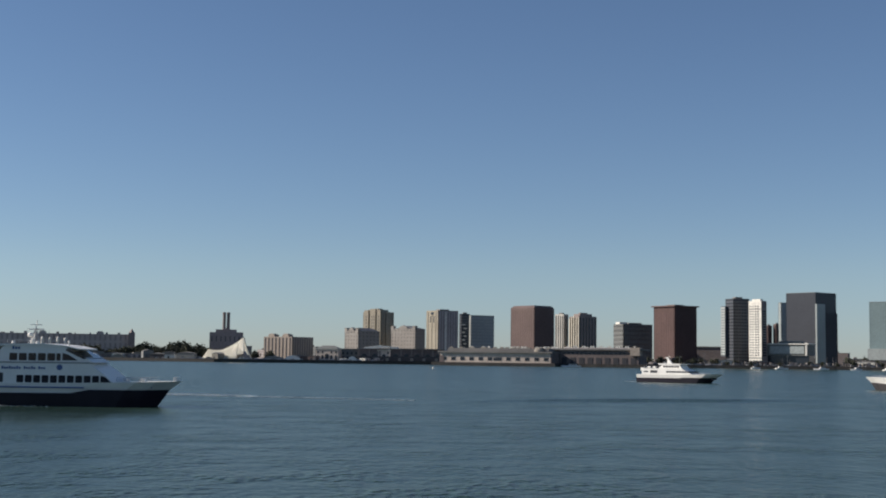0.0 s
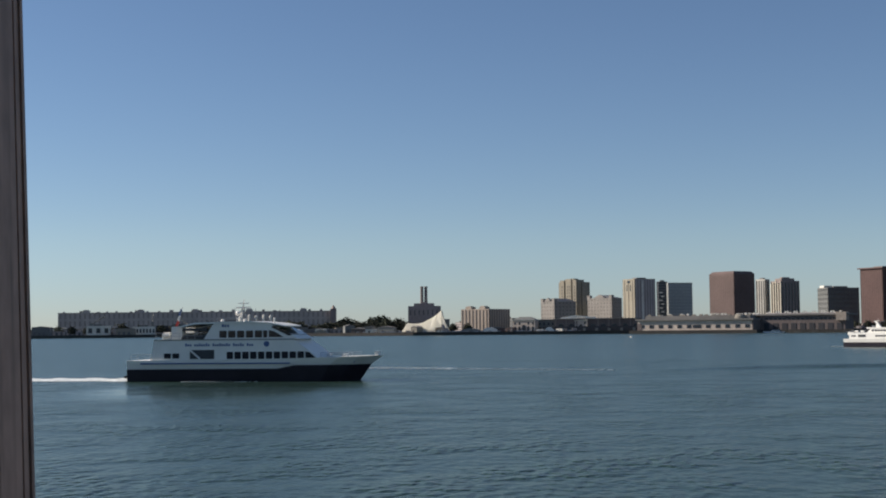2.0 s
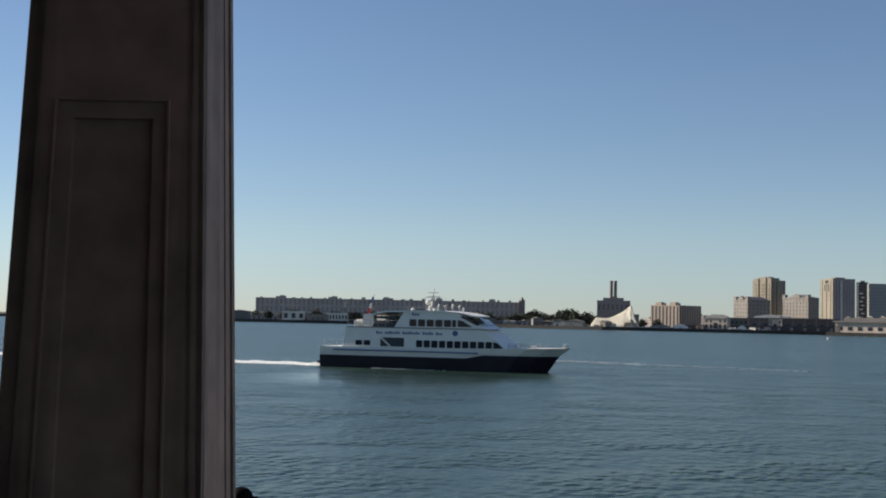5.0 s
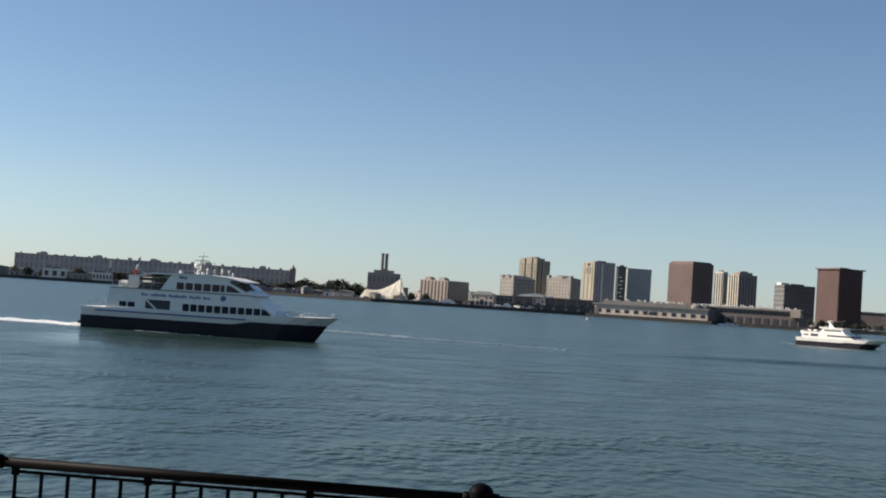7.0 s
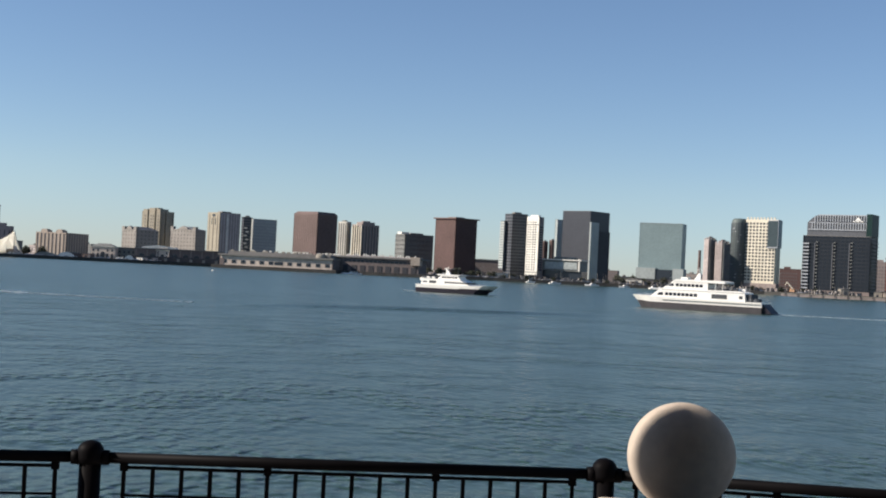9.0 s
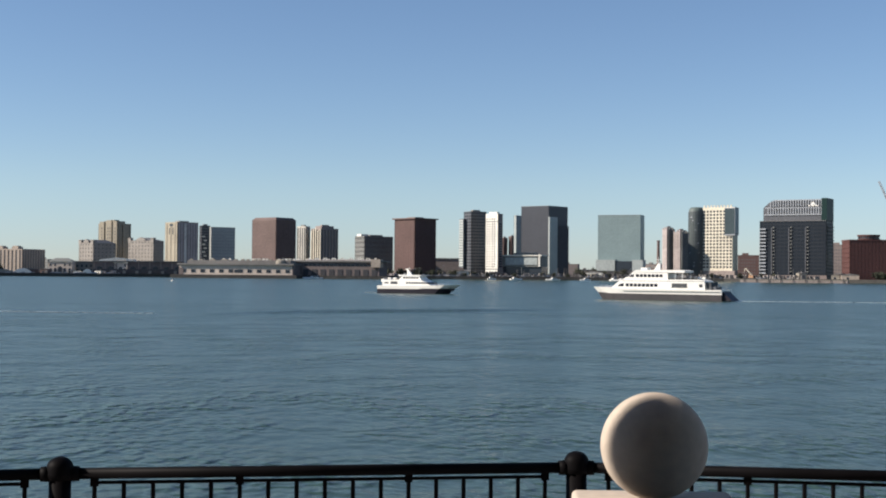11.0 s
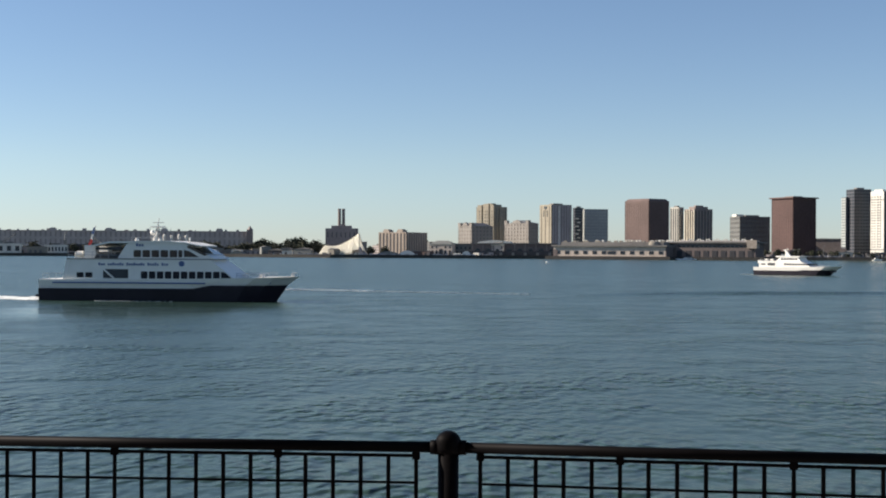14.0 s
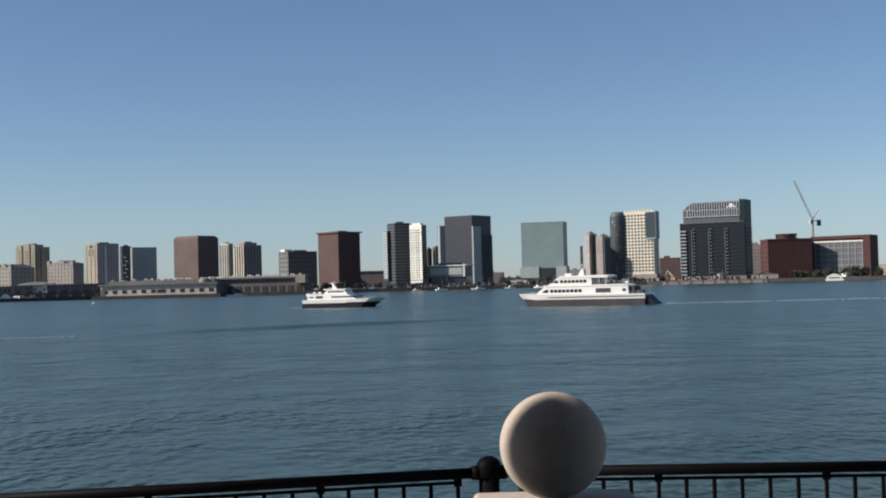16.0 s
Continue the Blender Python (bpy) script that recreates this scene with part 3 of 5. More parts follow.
# pale ribs down the lit side of the stepped tower, bright balconies on the slim glass tower
root = bpy.data.objects["rounded_tower"]
for k in range(5):
    # this side's sunlit brightness is put into the ribs' pale paint
    part("rib", boxes((-24 + 5.6 * k, -22.2 + 5.6 * k, -0.7, 0.2, 0, 62 + 2 * (k % 3))), PAINT["cream"], root, "stone rib painted pale for the lit side")
root = bpy.data.objects["stone_hotel_tower"]
for x0, x1, top in ((-34, -26, 73.2), (-22, -12, 75.0), (-9, -2, 72.6)):
    part("facet", boxes((x0, x1, -1.4, 1.5, 0, top)), PAINT["tan"], root, "projecting stone bay")
slot = slab_mesh("window_slot", 1.5, 0.5, 2.0, SHADEGLASS)
window_row(root, "window_slot", slot, [(x, -1.5, 12 + 4.6 * r) for x in (-30, -19, -15, -5.5) for r in range(12)])
part("end_bay", boxes((0.0, 1.6, 8, 17, 0, 70)), PAINT["tan"], root)
root = bpy.data.objects["glass_tower"]
chip = slab_mesh("balcony", 4.4, 0.8, 1.8, PAINT["white"])
window_row(root, "balcony", chip, [(0.3, 3.6 + 2.4 * (r % 2), 8 + 5.4 * r) for r in range(9)], 90)
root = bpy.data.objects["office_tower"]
# added sheet: the grey light on this side is put into its colour
part("side_cladding", boxes((0.05, 0.3, 1.2, 31.2, 0, 67.6)), PAINT["palegrey"], root, "added grey panel, the side's light put into its colour")
groove = slab_mesh("panel_joint", 0.5, 0.9, 66, SHADEGLASS)
window_row(root, "panel_joint", groove, [(0.12, y, 1.0) for y in (5, 9, 16, 20, 24, 28)])
part("stair_strip", boxes((0.0, 0.5, 11, 13.5, 4, 66)), PAINT["white"], root, "pale vertical stair strip")
pair = slab_mesh("tall_window", 1.6, 0.4, 9.0, DARKGLASS)
window_row(root, "tall_window", pair, [(x, -0.1, z) for x in (-19, -10.5) for z in (52,)])
part("crown_window", boxes((-18.5, -10.8, -0.2, 0.2, 63.0, 66.2)), DARKGLASS, root)
root = bpy.data.objects["grey_hotel"]
part("plant_room", boxes((-22, -12, 2, 12, 48.5, 51.2)), PAINT["white"], root, "white rooftop plant room")

# tall ribs on the brick apartment towers, of uneven height
for name, w, d, h in (("ribbed_apartments", 8.8, 13.2, 65.0), ("ribbed_apartments.001", 13.1, 14.2, 61.0)):
    root = bpy.data.objects[name]
    for k in range(5):
        f = (k + 0.5) / 5
        # light and shade put into the paint: ribs pale in front, greyer round the side
        part("rib", boxes((-w * f - 0.7, -w * f + 0.7, -1.3, 0.2, 0, h + (3.4, 1.2, 4.0, 0.8, 2.6)[k])), PAINT["palegrey"], root, "vertical rib painted paler on the lit wall")
        part("side_rib", boxes((-0.2, 1.2, d * f - 0.7, d * f + 0.7, 0, h + (2.4, 3.6, 0.8, 3.2, 1.4)[k])), PAINT["grey"], root)

# roof houses and vents along the long warehouse
root = bpy.data.objects["long_warehouse"]
vary = random.Random(31)
for k in range(26):
    x, w, h = -410 + 15.8 * k + vary.uniform(-5, 5), vary.uniform(1.2, 6), vary.uniform(0.8, 3.2)
    part("roof_house", boxes((x, x + w, 2, 2 + vary.uniform(2, 8), 34.4, 34.5 + h)), PAINT[vary.choice(("hazybrick", "drab", "grey"))], root)
part("cornice", boxes((-422.3, 0.3, -0.5, 0.2, 33.2, 34.2)), PAINT["palegrey"], root, "pale stone cornice")
part("plinth_band", boxes((-422.3, 0.3, -0.4, 0.2, 10.6, 11.4)), PAINT["palegrey"], root)
# brick courthouse with a curved glass front
root = tower("brick_courthouse", "dark red brick courthouse block with a round lantern", 682, 1240, 31, 47, 44.0, -104, "brickred", 8, 8, 13, 8, 0.72, 0.62)
part("parapet", boxes((-31.3, 0.3, -0.3, 47.3, 40.6, 42.2)), PAINT["brickred"], root, "deep brick parapet")
lantern = (-16.0, 24.0)
bm = bmesh.new()
lathe(bm, [(11.4, 41.4), (11.4, 43.0), (10.6, 43.0), (10.6, 46.0), (11.6, 46.0), (11.6, 47.6), (0.1, 47.9)], 28, lantern)
part("lantern", bm, PAINT["brickred"], root, "round brick rooftop lantern")
pane = slab_mesh("lantern_window", 0.4, 1.7, 2.2, DARKGLASS)
for k in range(24):
    a = math.pi * 2 * k / 24
    shared("lantern_window", pane, root, pose(lantern[0] + 10.6 * math.cos(a), lantern[1] + 10.6 * math.sin(a), 43.4, 0, 0, math.degrees(a)))
root = thing("courthouse_wing", "long red brick wing with a tall glass front", "building", pose(778, 1200, 3, 0, 0, -48.0))
part("wall", boxes((-62, 0, 3, 32, 0, 43.9)), PAINT["brickred"], root)
part("end_wall", boxes((-7, 0.3, 0, 3, 0, 43.9)), PAINT["brickred"], root)
part("eaves", boxes((-62, -7, 0, 3, 40.5, 43.9)), PAINT["brickred"], root)
part("glass_wall", boxes((-60, -7.6, 1.2, 3.2, 2, 37)), SHADEGLASS, root, "tall grey glass wall")
part("cornice", boxes((-60, -7.2, 0.4, 2.6, 37, 38.6)), PAINT["white"], root)
bar = slab_mesh("glazing_bar", 50, 0.5, 0.6, PAINT["steel"])
window_row(root, "glazing_bar", bar, [(-33, 1.0, 6 + 6.2 * r) for r in range(5)])
post = slab_mesh("glazing_post", 0.6, 0.6, 36, PAINT["steel"])
window_row(root, "glazing_post", post, [(-8 - 7.2 * c, 0.9, 2) for c in range(8)])

for x, y, w, d, h, rot, tone, words in ((806, 1524, 32, 16, 43, -28, "drab", "drab brown brick block behind a dark hotel"), (717, 1594, 27, 18, 29.5, -26, "redstone", "red-brown brick warehouse with a stepped roof"), (697, 1612, 20, 14, 22, -26, "brown", "low dark brown brick warehouse")):
    root = thing("brick_warehouse", words, "building", pose(x, y, 3, 0, 0, rot), "brick warehouses")
    part("wall", boxes((0, w, 0, d, 0, h)), PAINT[tone], root)
    part("parapet", boxes((-0.3, w + 0.3, -0.3, d + 0.3, h, h + 0.9), (w * 0.2, w * 0.5, d * 0.2, d * 0.7, h + 0.9, h + 3.6)), PAINT[tone], root)
    opening = slab_mesh("sash_window", 1.4, 0.3, 2.0, SHADEGLASS)
    window_row(root, "sash_window", opening, [(2.2 + 3.2 * c, -0.02, 2.4 + 4.2 * r) for r in range(int(h / 4.4)) for c in range(int((w - 2) / 3.2))])

# pale podium of the glass tower, low white hall before the blue tower, arched hall
root = thing("tower_podium", "pale grey podium below a glass tower", "building", pose(514, 1399, 3, 0, 0, -30.2))
part("wall", boxes((-54, -32, 0, 20, 8, 20.5), (-12, 0, 0, 20, 8, 20.5)), PAINT["bluegrey"], root)
part("glass_hall", boxes((-32, -12, 1, 20, 6, 19)), DARKGLASS, root)
part("base", boxes((-55, 1, 0.5, 20, 0, 8)), PAINT["dark"], root)
root = thing("low_white_hall", "low grey-white waterfront hall with a raised front", "building", pose(405, 1423, 3, 0, 0, -30.9))
part("upper_hall", boxes((-50, -4, 0, 30, 12, 24)), PAINT["grey"], root)
part("front_panel", boxes((-46, -8, -0.8, 0, 14, 22)), PAINT["bluegrey"], root, "long strip of pale glass")
part("roof_edge", boxes((-51, -2.6, -1.6, 31, 24, 25.2)), PAINT["white"], root)
part("end_fin", boxes((-6.5, -4.5, -1.2, 0.5, 12, 26)), PAINT["white"], root)
part("lower_glass", boxes((-49, -3, 2, 28, 0, 12)), DARKGLASS, root)
part("penthouse", boxes((-38, -14, 8, 24, 25.2, 28)), PAINT["grey"], root)
root = thing("tower_shoulder", "lower pale glass shoulder on a blue tower", "building", pose(431, 1496, 3, 0, 0, -51.1))
part("wall", boxes((0.0, 2.0, -0.5, 16, 0, 72)), GREYGLASS, root)
part("dark_return", boxes((0.2, 1.2, 17, 41, 0, 62)), PAINT["dark"], root)
root = thing("arched_hall", "low dark exhibition hall with a curved roof", "building", pose(296, 1610, 3, 0, 0, -12))
bm = bmesh.new()
side_solid(bm, [(0, 0), (0, 20)] + [(62 * k / 10, 20 + 9 * math.sin(math.pi * (0.25 + 0.55 * k / 10)) - 6.4) for k in range(11)] + [(62, 0)], 14)
part("wall", bm, PAINT["drab"], root)
part("roof_edge", boxes((-1, 63, -14.6, -14, 21, 22.4)), PAINT["grey"], root)

# pier shed on the water
root = thing("pier_shed", "long beige pier shed with a dark flat roof", "building", pose(114, 1352, 2.2, 0, 0, -20))
part("quay_deck", boxes((-130, 6, -5, 60, -3.2, 1.2)), QUAY, root)
part("side_quay", boxes((6, 96, 22, 90, -3.2, 1.1), (1.0, 6, 60, 192, -3.2, 1.1)), QUAY, root, "dark stone quay under the rear shed")
part("side_wall", boxes((0.05, 1.0, 0, 190, 1.2, 12)), PAINT["wharf"], root)
part("front_wall", boxes((-122, 0, 0, 40, 1.2, 11.4)), PAINT["piershed"], root, "cream rendered front wall")
part("end_pier", boxes((-122.4, -117.6, -0.3, 0, 1.2, 8.5)), PAINT["wharf"], root, "dark brick end pier")
truss = slab_mesh("roof_truss", 1.6, 0.6, 3.4, PAINT["white"])
for k in range(16):
    shared("roof_truss", truss, root, pose(12 + 4.6 * k, 29.0, 16.8, 0, 28 if k % 2 else -28, 0))
part("roof_parapet", boxes((8, 86, 28.6, 29.2, 16.9, 17.9)), PAINT["palegrey"], root)
vent = slab_mesh("roof_vent", 3.4, 3.0, 1.5, PAINT["beige"])
for k in range(15):
    shared("roof_vent", vent, root, pose(-112 + 7.4 * k + (k * 37 % 5), 10 + (k * 13 % 9), 16.2))
part("roof", boxes((-124, 2, -2, 60, 11.4, 13.0), (-116, -4, 8, 56, 13.0, 16.2)), ROOFING, root, "dark flat roof")
part("back_shed", boxes((0, 86, 30, 74, 1, 15.4)), PAINT["wharf"], root)
part("back_roof", boxes((-14, 90, 28, 76, 15.4, 17.0)), ROOFING, root)
bay_door = slab_mesh("loading_door", 5.2, 0.5, 6.4, PAINT["dark"])
window_row(root, "loading_door", bay_door, [(7 + 9.2 * c, 29.9, 1.2) for c in range(9)])
bay_pane = slab_mesh("clerestory_pane", 3.4, 0.4, 1.7, DARKGLASS)
window_row(root, "clerestory_pane", bay_pane, [(7 + 4.6 * c, 29.9, 11.2) for c in range(17)])
part("end_house", boxes((78, 88, 26, 40, 10, 18.5)), PAINT["pinktan"], root)
hatch = slab_mesh("window", 4.6, 0.4, 3.4, DARKGLASS)
window_row(root, "window", hatch, [(-117 + 10.2 * c, -0.05, 3.4) for c in range(12)])
part("wide_window", boxes((-62, -53, -0.24, 0.1, 3.4, 6.6)), DARKGLASS, root)
dome = bmesh.new()
lathe(dome, [(5.2, 13.0), (5.0, 15.0), (3.6, 16.8), (0.5, 17.6)], 16, (-14, 6))
part("roof_dome", dome, PAINT["beige"], root, "pale domed roof vent")
box_mesh = slab_mesh("roof_unit", 2.4, 2.4, 1.8, PAINT["white"])
for k in range(34):
    shared("roof_unit", box_mesh, root, pose(random.uniform(-100, 80), random.uniform(30, 52), 16.6 if k % 2 else 16.9))
pile = bmesh.new()
tube(pile, (0, 0, -4), (0, 0, 0), 0.5, n=8)
pile = mesh_of("pile", pile, QUAY)
window_row(root, "pile", pile, [(-120 + 5 * c, -4.4, -0.6) for c in range(26)])
root = thing("wharf_sheds", "row of dark low wharf sheds with pale doors", "building", pose(2, 1482, 3, 0, 0, -6.1))
part("wall", boxes((-96, -2, 0, 24, 0, 13.4)), PAINT["wharf"], root)
part("roof", boxes((-98, 0, -2, 26, 13.4, 14.6)), ROOFING, root)
part("lean_to", boxes((-96, -2, -8, 0, 0, 5.5)), PAINT["dark"], root)
bm = bmesh.new()
side_solid(bm, [(-92, 14.6), (-90, 16.0), (-74, 18.2), (-54, 16.4), (-52, 14.6)], 8)
bmesh.ops.translate(bm, verts=bm.verts, vec=(0, 12, 0))
part("bright_roof", bm, PAINT["white"], root, "low pitched white roof")
arch = bmesh.new()
side_solid(arch, [(-2.9, 0)] + [(-2.9 * math.cos(math.pi * k / 10), 5.6 + 2.6 * math.sin(math.pi * k / 10)) for k in range(11)] + [(2.9, 0)], 0.3)
arch = mesh_of("arched_bay", arch, DARKGLASS)
window_row(root, "arched_bay", arch, [(-90 + 12.2 * c, -0.1, 0.2) for c in range(8)])
pier = slab_mesh("brick_pier", 1.6, 0.8, 13.6, PAINT["drab"])
window_row(root, "brick_pier", pier, [(-96 + 12.2 * c, -0.4, 0) for c in range(8)])
door = slab_mesh("shed_door", 3.2, 0.4, 3.6, PAINT["grey"])
window_row(root, "shed_door", door, [(-90 + 14 * c, -8.1, 0.2) for c in range(7)])

# stone pavilions with arched fronts and hipped roofs, a grey wing between
for x, y, w, h, n in ((-143, 1494, 27, 12.5, 5), (-72, 1490, 15, 12.0, 3)):
    root = thing("arched_pavilion", "small pale stone pavilion with arches and a grey hipped roof", "building", pose(x, y, 3, 0, 0, -14), "waterfront pavilions")
    part("wall", boxes((0, w, 0, 12, 0, h)), PAINT["piershed"], root)
    part("cornice", boxes((-0.6, w + 0.6, -0.6, 12.6, h, h + 0.9)), PAINT["cream"], root)
    bm = bmesh.new()
    lo = [bm.verts.new(p) for p in ((-0.8, -0.8, h + 0.9), (w + 0.8, -0.8, h + 0.9), (w + 0.8, 12.8, h + 0.9), (-0.8, 12.8, h + 0.9))]
    hi = [bm.verts.new(p) for p in ((w * 0.25, 6, h + 4.6), (w * 0.75, 6, h + 4.6))]
    for f in ((lo[0], lo[1], hi[1], hi[0]), (lo[1], lo[2], hi[1]), (lo[2], lo[3], hi[0], hi[1]), (lo[3], lo[0], hi[0])):
        bm.faces.new(f)
    part("roof", bm, PAINT["greenstone"], root, "grey hipped roof")
    bay = w / n
    for k in range(n):
        wide, tall = (bay * 0.42, 7.4) if k == n // 2 else (bay * 0.26, 5.6)
        bm = bmesh.new()
        side_solid(bm, [(-wide, 0)] + [(-wide * math.cos(math.pi * q / 8), tall - wide + wide * math.sin(math.pi * q / 8)) for q in range(9)] + [(wide, 0)], 0.3)
        bmesh.ops.translate(bm, verts=bm.verts, vec=(bay * (k + 0.5), 0, 0.6))
        part("arch", bm, DARKGLASS, root, "dark arched opening")
        if k != n // 2:
            part("upper_window", boxes((bay * (k + 0.5) - 0.9, bay * (k + 0.5) + 0.9, -0.15, 0.2, 8.2, 10.8)), DARKGLASS, root)
root = thing("grey_wing", "long low grey waterfront wing with a flat roof", "building", pose(-116, 1500, 3, 0, 0, -6))
part("wall", boxes((0, 44, 0, 14, 0, 13)), PAINT["greenstone"], root)
part("roof", boxes((-0.5, 44.5, -0.5, 14.5, 13, 14)), ROOFING, root)
window = slab_mesh("window", 2.0, 0.3, 2.6, DARKGLASS)
window_row(root, "window", window, [(4 + 5 * c, -0.05, 2.2 + 5.2 * r) for r in range(2) for c in range(8)])

# white silos and a lattice mast in the dockyard
for k, x in enumerate((-490, -481, -471, -462)):
    root = thing("storage_silo", "tall white cylindrical dockyard silo", "silo", pose(x, 1604, 3), "dockyard silos")
    bm = bmesh.new()
    lathe(bm, [(1.9, 0), (1.9, 23.0 - (k % 2)), (1.5, 24.2 - (k % 2)), (0.6, 24.8 - (k % 2))], 18)
    part("shell", bm, PAINT["white"], root, "", True)
    bm = bmesh.new()
    tube(bm, (2.1, -0.4, 0), (2.1, -0.4, 24), 0.25, n=5)
    part("ladder_pipe", bm, PAINT["grey"], root)
root = thing("silo_house", "pale brick dockyard house beside white silos", "building", pose(-516, 1596, 3))
part("wall", boxes((0, 16, 0, 12, 0, 17)), PAINT["palegrey"], root)
part("roof", boxes((-0.5, 16.5, -0.5, 12.5, 17, 17.8)), ROOFING, root)

# twin stacks of the power station, the brick chimney, the clock turret of the warehouse
root = thing("twin_chimneys", "pair of tall dark power station chimneys", "chimney", pose(-280, 1698, 3))
for x in (-2.7, 2.7):
    bm = bmesh.new()
    lathe(bm, [(2.3, 20), (2.0, 58.4), (2.25, 58.4), (2.25, 60.4)], 16, (x, 0))
    part("stack", bm, PAINT["drab"], root)
part("plinth", boxes((-9, 12, -3, 6, 0, 37.5)), PAINT["hazybrown"], root)
root = thing("brick_chimney", "tall tapering dark brick chimney", "chimney", pose(605, 1589, 3))
bm = bmesh.new()
lathe(bm, [(2.4, 0), (1.7, 46), (2.0, 46), (2.0, 48)], 14)
part("shaft", bm, PAINT["brown"], root)
root = thing("roof_turret", "small pointed turret at a warehouse end", "turret", pose(-472, 1990, 3))
part("turret_wall", boxes((-4, 4, -4, 4, 0, 37)), PAINT["drab"], root)
bm = bmesh.new()
lathe(bm, [(4.6, 37), (0.3, 43)], 4)
part("spire", bm, PAINT["drab"], root)

# sail-shaped white concert tent
root = thing("concert_tent", "white sail-shaped tent rising to one peak", "tent", pose(-222, 1470, 3.2, 0, 0, -14))
bm = bmesh.new()
cols = 26
ridge = [(-47 + 47 * k / cols, 11.8 * min(1, 0.25 + k / 3) - 1.5 * math.sin(math.pi * min(1, k / cols / 0.62)) + 13.4 * max(0, (k / cols - 0.36) / 0.64) ** 1.9) for k in range(cols + 1)]
rows = []
for x, z in ridge:
    deep = 15 + 7 * (x + 47) / 47
    rows.append([bm.verts.new((x + 1.2 * abs(s) - 2.2 * math.sin(math.pi * abs(s)) * (x > -6), deep * s, max(0.5, z * (1 - 0.96 * abs(s) ** 1.35)))) for s in [q / 8 for q in range(-8, 9)]])
for a, b in zip(rows, rows[1:]):
    for i in range(16):
        bm.faces.new((a[i], b[i], b[i + 1], a[i + 1]))
bmesh.ops.solidify(bm, geom=bm.faces[:], thickness=0.3)
part("canopy", bm, SAIL, root, "taut white canvas", True)
bm = bmesh.new()
tube(bm, (0.5, 0, 0), (0.2, 0, 25.4), 0.5, 0.3)
part("mast", bm, PAINT["steel"], root)
bm = bmesh.new()
tube(bm, (0.2, 0, 25), (9, -3, 0), 0.22, n=6)
part("guy_rope", bm, PAINT["steel"], root)
bm = bmesh.new()
side_solid(bm, [(0.9, 0.4), (0.9, 9.0), (3, 4.6), (8, 1.4), (8, 0.4)], 4)
# canvas on the shaded side, the shade put into its grey paint
part("rear_canvas", bm, PAINT["palegrey"], root, "grey shaded canvas behind the peak")
for x, y, w, h, n in ((-176, 1470, 19, 4.6, "white"), (-104, 1466, 10, 4.4, "white"), (-201, 1468, 26, 3.8, "grey"), (-291, 1480, 14, 3.6, "white"), (-410, 1500, 18, 5, "white"), (-378, 1500, 16, 4, "beige")):
    root = thing("low_tent", "low pale domed tent on the quay", "tent", pose(x, y, 3.2), "quay tents")
    bm = bmesh.new()
    side_solid(bm, [(0, 0)] + [(w * k / 10, 0.6 + h * math.sin(math.pi * k / 10) ** 0.7) for k in range(11)] + [(w, 0)], 5)
    part("canopy", bm, BOATWHITE if n == "white" else PAINT[n], root)

# tower crane, excavator
root = thing("tower_crane", "pale luffing tower crane with a raised jib", "crane", pose(816, 1376, 3))


def lattice_beam(bm, a, b, w, bays, r):
    a, b = Vector(a), Vector(b)
    q = (b - a).to_track_quat("Z", "Y").to_matrix()
    cs = [q @ Vector((sx * w, sy * w, 0)) for sx, sy in ((-1, -1), (1, -1), (1, 1), (-1, 1))]
    for c in cs:
        tube(bm, a + c, b + c, r, n=5)
    for k in range(bays):
        p, s = a.lerp(b, k / bays), a.lerp(b, (k + 1) / bays)
        for i in range(4):
            tube(bm, p + cs[i], s + cs[(i + 1) % 4], r * 0.7, n=4)


bm = bmesh.new()
lattice_beam(bm, (0, 0, 0), (0, 0, 66), 1.0, 22, 0.32)
part("mast", bm, CRANE, root)
bm = bmesh.new()
lattice_beam(bm, (0, 0, 69), (-19, 6, 115), 0.75, 20, 0.28)
part("jib", bm, PAINT["steel"], root)
bm = bmesh.new()
lattice_beam(bm, (0, 0, 68), (7, -2, 80), 0.5, 5, 0.25)
part("a_frame", bm, CRANE, root)
part("cab", boxes((-3.5, 1, -1.5, 1.5, 64, 68)), CRANE, root)
part("counterweight", boxes((6.5, 10.5, -1.8, 1.2, 61, 68)), PAINT["slate"], root)
part("counter_jib", boxes((0, 10, -1, 1, 66.6, 67.6)), CRANE, root)
root = thing("excavator", "pale orange excavator with a raised arm on the shore", "excavator", pose(603, 1307, 3.2, 0, 0, -28))
part("body", boxes((-2.5, 2.5, -1.6, 1.6, 1.2, 3.6), (-2.2, -0.4, -1.5, 0.2, 3.6, 4.8)), ORANGE, root)
part("tracks", boxes((-2.8, 2.8, -2.0, -1.0, 0, 1.2), (-2.8, 2.8, 1.0, 2.0, 0, 1.2)), PAINT["dark"], root)
bm = bmesh.new()
tube(bm, (2, 0, 2.8), (-5.5, 0, 11.6), 0.8, 0.6, 6)
part("boom", bm, PAINT["cream"], root)
bm = bmesh.new()
tube(bm, (-5.5, 0, 11.6), (-7.6, 0, 7), 0.45, 0.3, 6)
part("arm", bm, PAINT["cream"], root)


